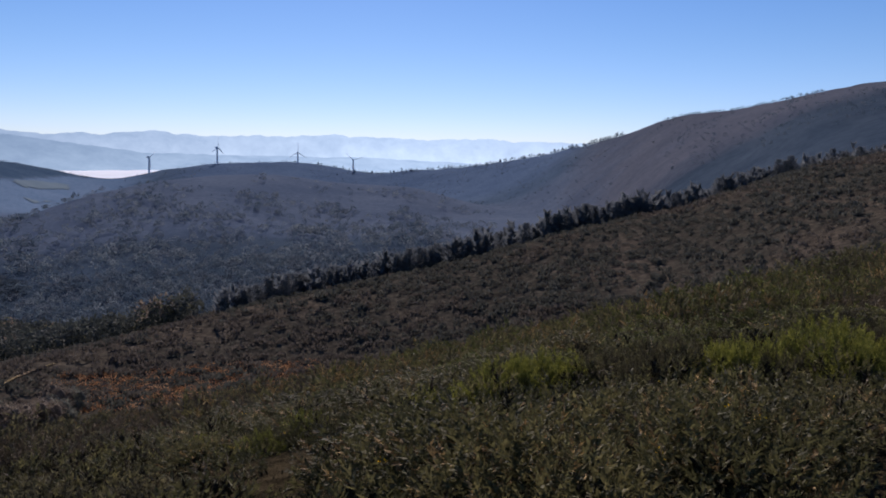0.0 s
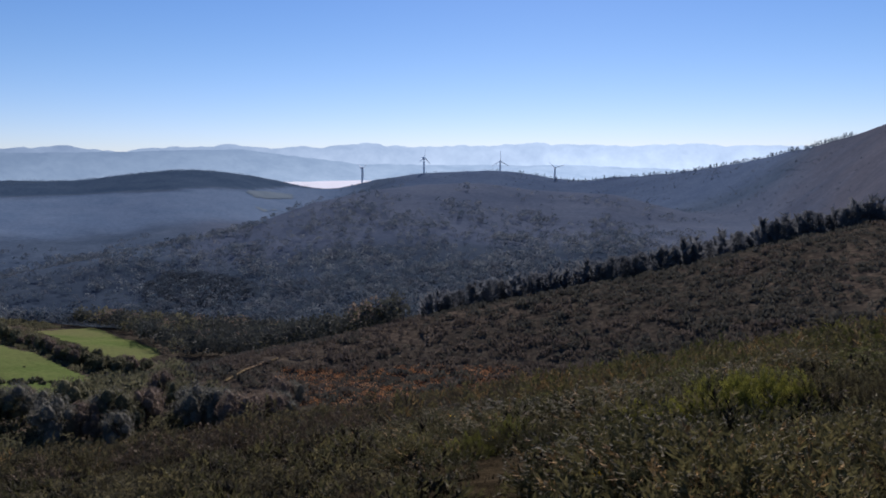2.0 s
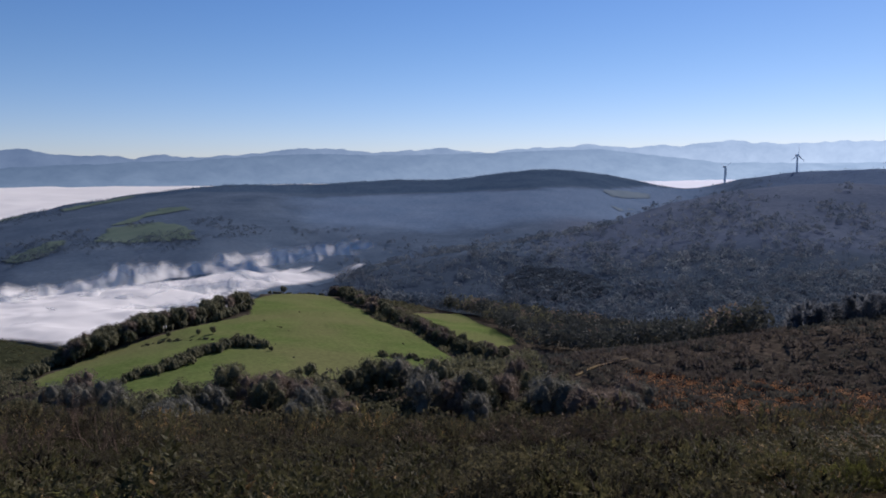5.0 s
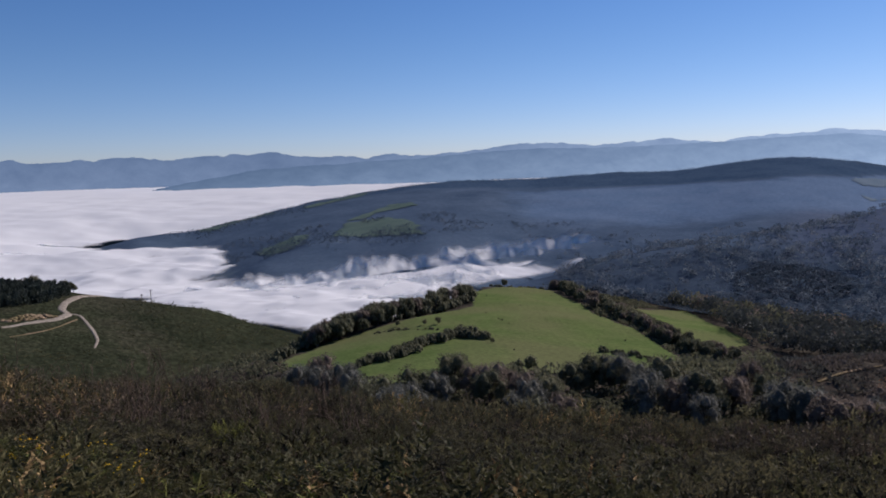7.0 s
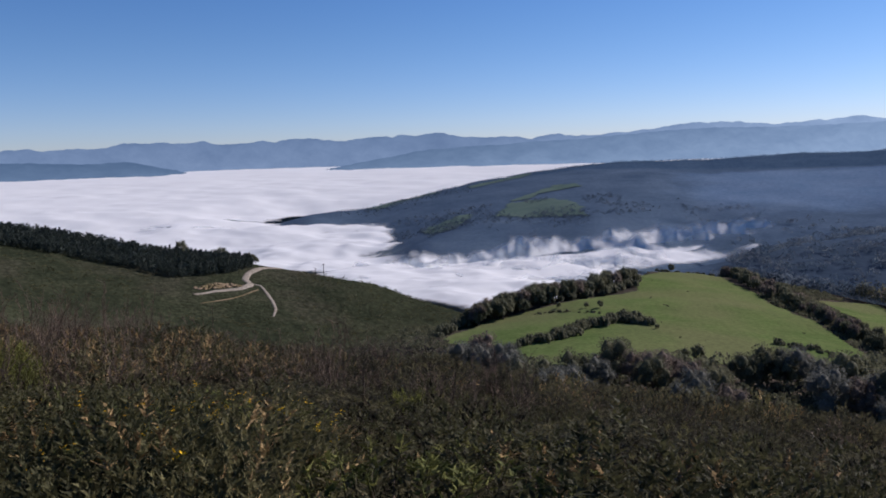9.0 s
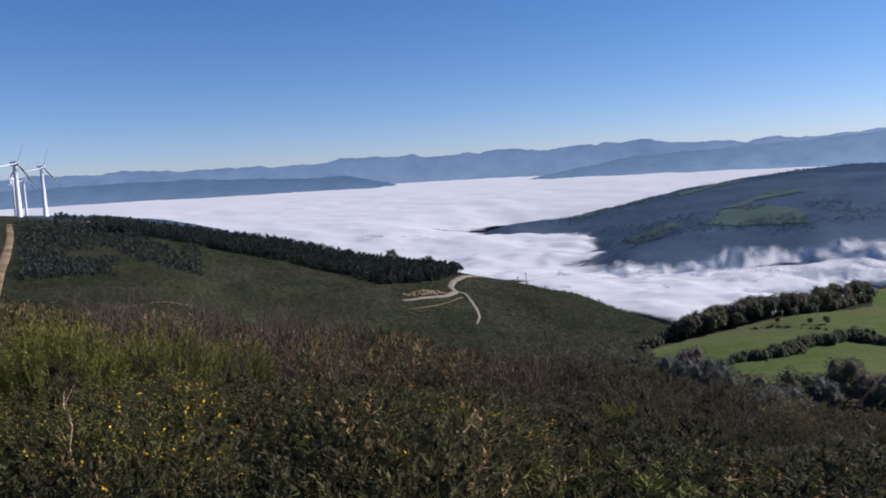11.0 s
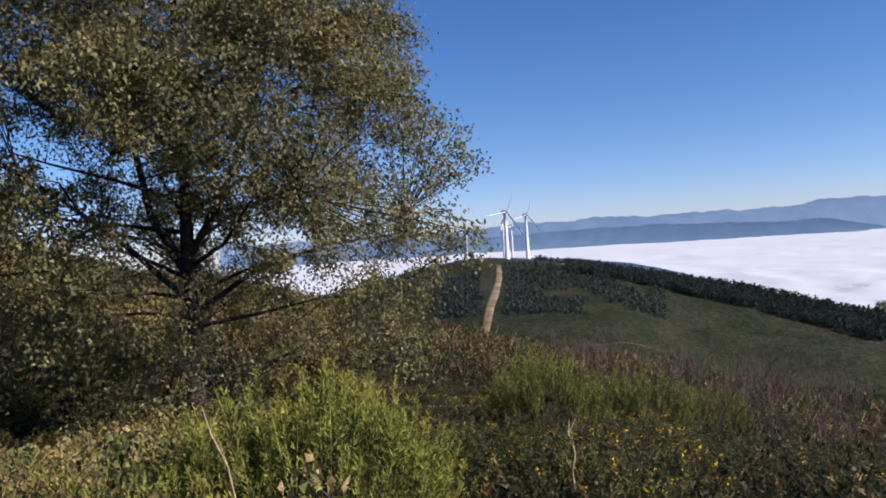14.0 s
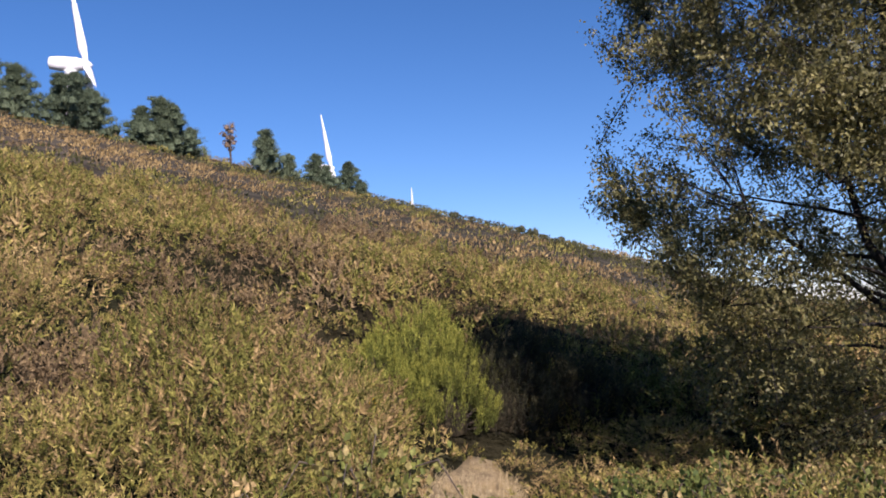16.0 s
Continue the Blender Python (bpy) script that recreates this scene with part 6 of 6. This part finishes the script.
def birch(az, d):
    g = np.random.default_rng(5)
    bx, by = polar(az, d)
    ob = thing("birch_tree", (float(bx), float(by), float(ground_z(bx, by)) - 0.15), "birch with small olive leaves and a dark forking trunk", "tree")
    right = np.array([*polar(az - 90, 1.0), 0.0])
    away = np.array([*polar(az, 1.0), 0.0])
    lead = np.array([(0, 0, 0), (0.04, 0, 0.8), (-0.02, 0.03, 1.6), (0.02, 0.0, 2.3), (0.05, 0.05, 3.3), (0.1, 0.0, 4.6), (0.0, 0.1, 6.2), (0.08, 0.05, 8.4)])
    wood = [(*tube(lead, [0.13, 0.108, 0.10, 0.092, 0.064, 0.042, 0.025, 0.006], 9), 0)]

    def width(h, side):
        """How far the crown reaches at a height, towards either side."""
        left = np.interp(h, [0.5, 1.0, 1.7, 2.4, 3.8, 5.2, 6.5, 7.7, 8.7], [1.2, 2.3, 2.7, 3.1, 3.7, 3.6, 3.1, 2.1, 0.5])
        rt = np.interp(h, [0.5, 0.9, 1.5, 2.3, 2.9, 3.6, 4.1, 4.9, 6.2, 7.6, 8.7], [2.1, 3.1, 3.3, 3.7, 3.95, 3.6, 3.05, 3.2, 2.8, 1.8, 0.5])
        return left + (rt - left) * smooth(-0.5, 0.5, side)

    limbs = []
    for fork, thick in ((((0.0, 0, 2.05), (-0.42, 0.1, 2.9), (-0.62, 0.15, 4.1), (-0.75, 0.1, 5.8)), (0.062, 0.05, 0.032, 0.01)),
                        (((0.02, 0, 2.35), (0.4, -0.1, 3.0), (0.85, -0.1, 4.0), (1.25, 0.1, 5.6)), (0.058, 0.046, 0.03, 0.01)),
                        (((0.0, 0, 1.75), (-0.7, -0.2, 2.5), (-1.5, -0.3, 3.2), (-2.3, -0.2, 3.7)), (0.042, 0.034, 0.022, 0.006)),
                        (((0.0, 0, 1.6), (0.8, 0.2, 2.1), (1.8, 0.2, 2.4), (2.9, 0.1, 2.5)), (0.042, 0.034, 0.02, 0.006))):
        pts = [right * q[0] + away * q[1] + UP * q[2] for q in fork]
        wood.append((*tube(pts, thick, 7), 0))
        f = np.linspace(0.3, 1.0, 16) * 3
        limbs.append(np.stack([np.interp(f, range(4), [q[c] for q in pts]) for c in range(3)], 1))
    for k in range(60):
        h = 0.9 + 6.9 * (k / 59) ** 0.95 + g.normal(0, 0.1)
        a = k * 2.39996 + g.uniform(-0.5, 0.5)
        flat = right * np.cos(a) + away * np.sin(a)
        climb = np.interp(h, [0.9, 1.6, 3, 7], [0.05, 0.3, 0.75, 1.1]) + g.normal(0, 0.12)
        reach = float(width(min(h + 0.9, 8.2), np.cos(a))) * g.uniform(0.66, 0.9)
        base = np.array([np.interp(h, lead[:, 2], lead[:, 0]), np.interp(h, lead[:, 2], lead[:, 1]), h])
        pts = [base]
        for f in (0.25, 0.5, 0.75, 1.0):
            pts.append(base + flat * reach * f + UP * reach * climb * (f - 0.45 * f * f) * 0.8 + g.normal(0, 0.09, 3) * f * 2)
        thick = 0.010 + 0.0075 * reach
        wood.append((*tube(pts, [thick, thick * 0.7, thick * 0.45, thick * 0.25, 0.003], 5), 0))
        f = np.linspace(0.12, 1.0, 14) * 4
        limbs.append(np.stack([np.interp(f, range(5), [p[c] for p in pts]) for c in range(3)], 1))
    limbs = np.concatenate(limbs)
    # twigs fill the crown, each from the nearest limb
    n = 7700
    h = g.uniform(0.6, 8.5, n)
    a = g.uniform(0, 2 * np.pi, n)
    far = g.uniform(0, 1, n) ** 0.52
    ragged = 0.86 + 0.3 * fbm(np.cos(a) * 2.2 + 9, h * 0.9 + np.sin(a) * 2.2, 3, 19)
    c = (right * np.cos(a)[:, None] + away * np.sin(a)[:, None]) * (far * width(h, np.cos(a)) * ragged)[:, None] + UP * h[:, None]
    gaps = fbm(c[:, 0] * 1.25 + 30, c[:, 2] * 1.5 + c[:, 1] * 0.9, 3, 29)
    keep = (gaps > 0.42) & (g.uniform(0, 1, n) < np.interp(h + 0.6 * np.cos(a), [0.6, 1.4, 2.4, 3.4], [0.26, 0.34, 0.58, 1.0])) & (far * width(h, np.cos(a)) > np.interp(h, [0.6, 2.6, 4.0], [1.0, 0.7, 0.2]))
    bare = (np.abs(c @ right) < 0.6) & (c @ away < 0.7) & (c[:, 2] < 2.3)
    keep &= ~(bare & (g.uniform(0, 1, n) < 0.68))
    c = c[keep]
    near = np.array([np.argmin(((limbs - p) ** 2).sum(1) + 2.0 * np.maximum(0, limbs[:, 2] - p[2] - 0.1)) for p in c])
    q = limbs[near]
    q = np.where(np.linalg.norm(c - q, axis=1, keepdims=True) > 1.3, c + (q - c) * 0.8, q)
    t = c + unit(c - q) * 0.16 - UP * g.uniform(0.05, 0.22, (len(c), 1))
    for i in range(len(c)):
        wood.append((*tube([q[i], c[i], t[i]], [0.007, 0.004, 0.002], 3), 0))
    per = 96
    n = len(c) * per
    k = np.repeat(np.arange(len(c)), per)
    f = g.uniform(0.35, 1.35, (n, 1))
    p = np.where(f < 1, q[k] + (c[k] - q[k]) * f, c[k] + (t[k] - c[k]) * (f - 1) * 2) + g.normal(0, 0.08, (n, 3))
    way = unit(g.normal(0, 0.7, (n, 3)) - UP * 0.55)
    v, tri = blades(p, way, g.uniform(0.036, 0.056, n), g.uniform(0.028, 0.040, n), g)
    # lighter leaf clumps, spread by noise, imitate sunlit parts of the crown
    sunlit = fbm(c[:, 0] / 0.9 + 20, c[:, 2] / 0.9 + c[:, 1], 2, 61)
    tint = np.repeat(np.clip(0.42 + 1.5 * (sunlit - 0.5) + g.normal(0, 0.16, len(c)), 0, 1)[k], 3)
    part("trunk", plain_mesh("trunk", soup(wood), (BIRCH_BARK,)), ob, "dark forking trunk and branches")
    part("crown", mesh_from("crown", v, tri, (BIRCH_LEAF,), False, None, {"tint": tint}), ob, "small olive and yellowish leaves")
    return ob


birch(135.4, 10.9)

# ---- single bushes that stand out ----
g = np.random.default_rng(41)
BIG_HEATH = [heather(s, 240, 60, 1.25, 0.74, 0.040, 0.010, 4, 0.034, True, (0.24, 0.46)) for s in (21, 22, 23)]
BIG_PARTS = []
for tpl in BIG_HEATH:
    v, f, m = tpl
    outer = (m == 0) | (m == 2)
    leaf = f[outer]
    lm = np.where(m[outer] == 2, 1, 0)
    BIG_PARTS.append((mesh_from("foliage", v, leaf, (LEAF_BRIGHT, LEAF_BRIGHT_TIP), False, lm, {"tint": np.full(len(v), 0.6)}),
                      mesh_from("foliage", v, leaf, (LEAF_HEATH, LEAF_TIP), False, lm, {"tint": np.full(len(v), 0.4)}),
                      mesh_from("foliage", v, leaf, (LEAF_GREEN, LEAF_GREEN_TIP), False, lm, {"tint": np.full(len(v), 0.5)}),
                      mesh_from("stems_and_dark_core", v, f[~outer], (STEM, LITTER_SHADE), False, np.where(m[~outer] == 3, 1, 0))))


def big_heath(x, y, size, shade, label, group):
    k = BIG_PARTS[int(g.integers(0, 3))]
    ob = thing("heath_bush", (x, y, float(ground_z(x, y)) - (0.05 if y < 0 else 0.14)), label, "bush", group, float(g.uniform(0, 360)), size)
    part("foliage", k[shade], ob)
    part("stems_and_dark_core", k[3], ob, "thin woody stems round a dark core for inner shade")


for x, y, s_ in BRIGHT_SPOTS:
    big_heath(x, y, s_, 0, "bright yellow-green tree heath bush on the slope", "bright heath bushes")
for x, y, s_ in DARK_SPOTS:
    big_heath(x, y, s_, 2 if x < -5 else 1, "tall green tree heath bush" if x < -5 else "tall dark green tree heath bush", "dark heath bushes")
for x, y, s_ in BIRCH_SPOTS:
    big_heath(x, y, s_, 0, "bright green tree heath bush beside the birch", "heath bushes beside the birch")
# bushes farther in take the dark leaf copy, in place of the birch's shadow
for x, y, s_ in ((-3.2, -12.3, 1.2), (-2.4, -12.0, 1.1), (-2.9, -11.2, 1.0), (-3.9, -11.7, 1.1), (-3.3, -13.6, 1.2), (-4.7, -12.8, 1.35), (-5.4, -12.0, 1.1), (-2.2, -11.0, 0.8)):
    big_heath(x, y, s_, 0 if x > -3.5 else 1, "tree heath bush in the hollow, birch shade put into its leaf colour", "heath bushes in the hollow")

x, y, az, r = spread_in(-34, 78, 4.6, 12.5, 1.15, g)
k = (np.hypot(x[:, None] - SPOTS[:, 0], y[:, None] - SPOTS[:, 1]) > 0.8).all(1) & (fbm(x / 2.0, y / 2.0, 2, 15) > 0.42) & ((r > 6.4) | (az > 12))
room = lowered(x, y, az, r, np.ones(len(x)), 1.25)
for x_, y_, q_, az_ in zip(x[k], y[k], room[k], az[k]):
    # more of the lighter leaf colour where veil glare brightens the slope
    green = g.uniform() < (0.42 if az_ < 5 else 0.3 if az_ < 20 else 0.14)
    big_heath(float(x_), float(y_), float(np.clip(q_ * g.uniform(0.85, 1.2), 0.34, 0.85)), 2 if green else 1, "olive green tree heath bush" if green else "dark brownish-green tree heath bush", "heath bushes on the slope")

# leafless shrubs
x, y, az, r = spread_in(64, 109, 9.5, 40, 1.75, g)
B_SHRUB = [bare_shrub(s, 1.15, 9) for s in (1, 2, 3, 4, 5)]
heath_cover("bare_shrubs", B_SHRUB, (GREY_STEM,), x, y, g.uniform(0.55, 1.3, len(x)) * np.interp(az, [64, 80, 90, 109], [0.85, 0.95, 1.2, 1.2]), "leafless grey-brown shrubs on the slope")
x, y, az, r = spread_in(76, 106, 9, 40, 2.3, g)
heath_cover("withered_heath", [heather(s, 40, 4, 0.95, 0.66, 0.10, 0.012, 3, 0.016, False) for s in (41, 42, 43)], (PURPLE, STEM, PURPLE), x, y, g.uniform(0.8, 1.3, len(x)), "withered brown heath between leafless shrubs")
# gorse in flower
x, y, az, r = spread_in(84, 120, 4.6, 9.5, 0.72, g)
k = (r < np.interp(az, [84, 92, 100], [7.0, 8.0, 9.5])) & (np.hypot(x[:, None] - SPOTS[:, 0], y[:, None] - SPOTS[:, 1]) > 0.7).all(1)
x, y, az, r = x[k], y[k], az[k], r[k]
# a third of the shoots take a lighter green, imitating sunlit gorse
heath_cover("flowering_gorse", [gorse(s, 230, 19, 0.95, 0.66, 0.048, 0.014, fl, 0.32) for s, fl in ((14, 26), (15, 50), (16, 14))], (SPINE, LEAF_GREEN, FLOWER), x, y, g.uniform(0.7, 1.0, len(x)), "dense gorse with clusters of yellow flowers", tall=lowered(x, y, az, r, np.full(len(x), 0.85), 0.95))
x, y, az, r = spread_in(136, 192, 3.4, 5.2, 0.75, g)
heath_cover("fresh_gorse", [gorse(s, 180, 19, 0.7, 0.6, 0.048, 0.013, fl) for s, fl in ((24, 3), (25, 0), (26, 5))], (LEAF_GREEN_TIP, DRY, FLOWER), x, y, g.uniform(0.6, 1.0, len(x)), "bright green young gorse with a few yellow flowers")
# dead bracken and pale cut ground on the opposite slope
x, y, az, r = spread_in(9, 27, 158, 186, 1.3, g)
heath_cover("dead_bracken", T_WIDE, (BRACKEN,), x, y, g.uniform(0.5, 1.2, len(x)), "orange-brown dead bracken patch on the slope")
x, y, az, r = spread_in(83.1, 86.2, 470, 486, 1.3, g)
k = (r > np.interp(az, [83.1, 84.8, 86.3], [479, 470, 460]) + 2.5) & (r < np.interp(az, [83.1, 84.6, 86.3], [484, 483, 472]))
bank = scatter("earth_bank", [core(s, 0.9, 1.3, 0, 7)[:2] + (np.zeros(47, int),) for s in (91, 92, 93)], x[k], y[k], g.uniform(0.5, 1.3, k.sum()), (DIRT,), g, 0.2)
tagged(new("earth_bank", bank), "bare cut earth bank beside the road", "bank", kind="structure")


# brambles, dry grass and a bent stalk at the foot of the birch
def bramble(seed):
    """Arching canes with leaves in threes."""
    g = np.random.default_rng(seed)
    bits = []
    for k in range(13):
        a, reach, top = g.uniform(0, 6.283), g.uniform(0.35, 0.75), g.uniform(0.3, 0.62)
        t = np.linspace(0, 1, 6)[:, None]
        pts = np.array([np.cos(a), np.sin(a), 0]) * reach * t + UP * top * (4 * t * (1 - t) * 0.8 + 0.35 * t) + g.normal(0, 0.02, (6, 3))
        bits.append((*tube(pts, [0.005, 0.005, 0.004, 0.004, 0.003, 0.002], 3), 1))
        f = np.repeat(g.uniform(0.1, 1.0, 22), 3)
        p = np.stack([np.interp(f, t[:, 0], pts[:, c]) for c in range(3)], 1) + g.normal(0, 0.03, (len(f), 3))
        bits.append((*leaves(p, unit(g.normal(0, 0.7, p.shape) + UP * 0.25), g.uniform(0.034, 0.058, len(f)), g.uniform(0.024, 0.040, len(f)), g), 0))
    return soup(bits)


g = np.random.default_rng(67)
x1, y1, az1, r1 = spread_in(134, 158, 3.9, 8.2, 0.5, g)
x2, y2, az2, r2 = spread_in(150, 186, 3.9, 5.2, 0.7, g)
x, y = np.concatenate([x1, x2]), np.concatenate([y1, y2])
k = (np.hypot(x[:, None] - SPOTS[:, 0], y[:, None] - SPOTS[:, 1]) > 0.6 * SPOTS[:, 2]).all(1)
heath_cover("brambles", [bramble(s) for s in (1, 2, 3)], (BRAMBLE, STEM), x[k], y[k], g.uniform(0.7, 1.15, k.sum()), "tangled brambles with green, brown and faded leaves")


def grass_tuft(seed):
    g = np.random.default_rng(seed)
    p = g.normal(0, 0.1, (60, 3)) * [1, 1, 0]
    v, f = blades(p, unit(UP + g.normal(0, 0.35, p.shape)), g.uniform(0.18, 0.42, 60), g.uniform(0.006, 0.012, 60), g)
    return v, f, np.zeros(len(f), int)


x, y, az, r = spread_in(140, 190, 3.0, 8.5, 0.6, g)
k = (fbm(x / 1.6, y / 1.6, 2, 71) > 0.55) | ((np.abs(az - 163) < 6) & (r < 4.5))
px, py, paz, pr = spread_in(160, 171, 5.2, 10.2, 0.13, g)
j = np.abs(paz - np.interp(pr, [6, 9.5], [166.5, 163.5])) < np.interp(pr, [6, 7, 9.5, 10], [2, 4, 2.5, 0])
heath_cover("dry_grass", [grass_tuft(s) for s in (4, 5, 6)], (STRAW,), px[j], py[j], g.uniform(0.3, 0.6, j.sum()), "flattened pale dry grass on a narrow path")
heath_cover("dry_grass", [grass_tuft(s) for s in (1, 2, 3)], (STRAW,), x[k], y[k], g.uniform(0.7, 1.2, k.sum()), "pale dry grass tufts between the scrub")


def dry_stalk(foot, tip, label):
    """A thin bent dry stalk with a few side twigs."""
    g = np.random.default_rng(9)
    ob = thing("dry_stalk", foot, label, "stalk", "dry stalks")
    d = np.array(tip) - np.array(foot)
    t = np.linspace(0, 1, 7)[:, None]
    pts = d * t + UP * 0.08 * np.sin(np.pi * t) + g.normal(0, 0.008, (7, 3))
    v, f = tube(pts, [0.008, 0.007, 0.006, 0.006, 0.005, 0.004, 0.002], 5)
    part("stem", plain_mesh("stem", (v, f, np.zeros(len(f), int)), (STRAW,)), ob)
    for k in (3, 4, 5):
        v, f = stick(pts[k], pts[k] + unit(d + g.normal(0, 0.4, 3) * np.linalg.norm(d)) * 0.14, 0.003, 0.001, 4)
        part("twig", plain_mesh("twig", (v, f, np.zeros(len(f), int)), (STRAW,)), ob)


def stalk_between(az0, r0, az1, r1, el1, label):
    x0, y0 = polar(az0, r0)
    x1, y1 = polar(az1, r1)
    dry_stalk((float(x0), float(y0), float(ground_z(x0, y0)) - 0.05), (float(x1), float(y1), 1.65 + r1 * math.tan(math.radians(el1))), label)


stalk_between(133.8, 4.3, 137.4, 4.6, -8.8, "thin pale dry stalk leaning before the birch")
stalk_between(113.0, 5.0, 113.4, 5.2, -12.0, "short pale dry stalk in the gorse")
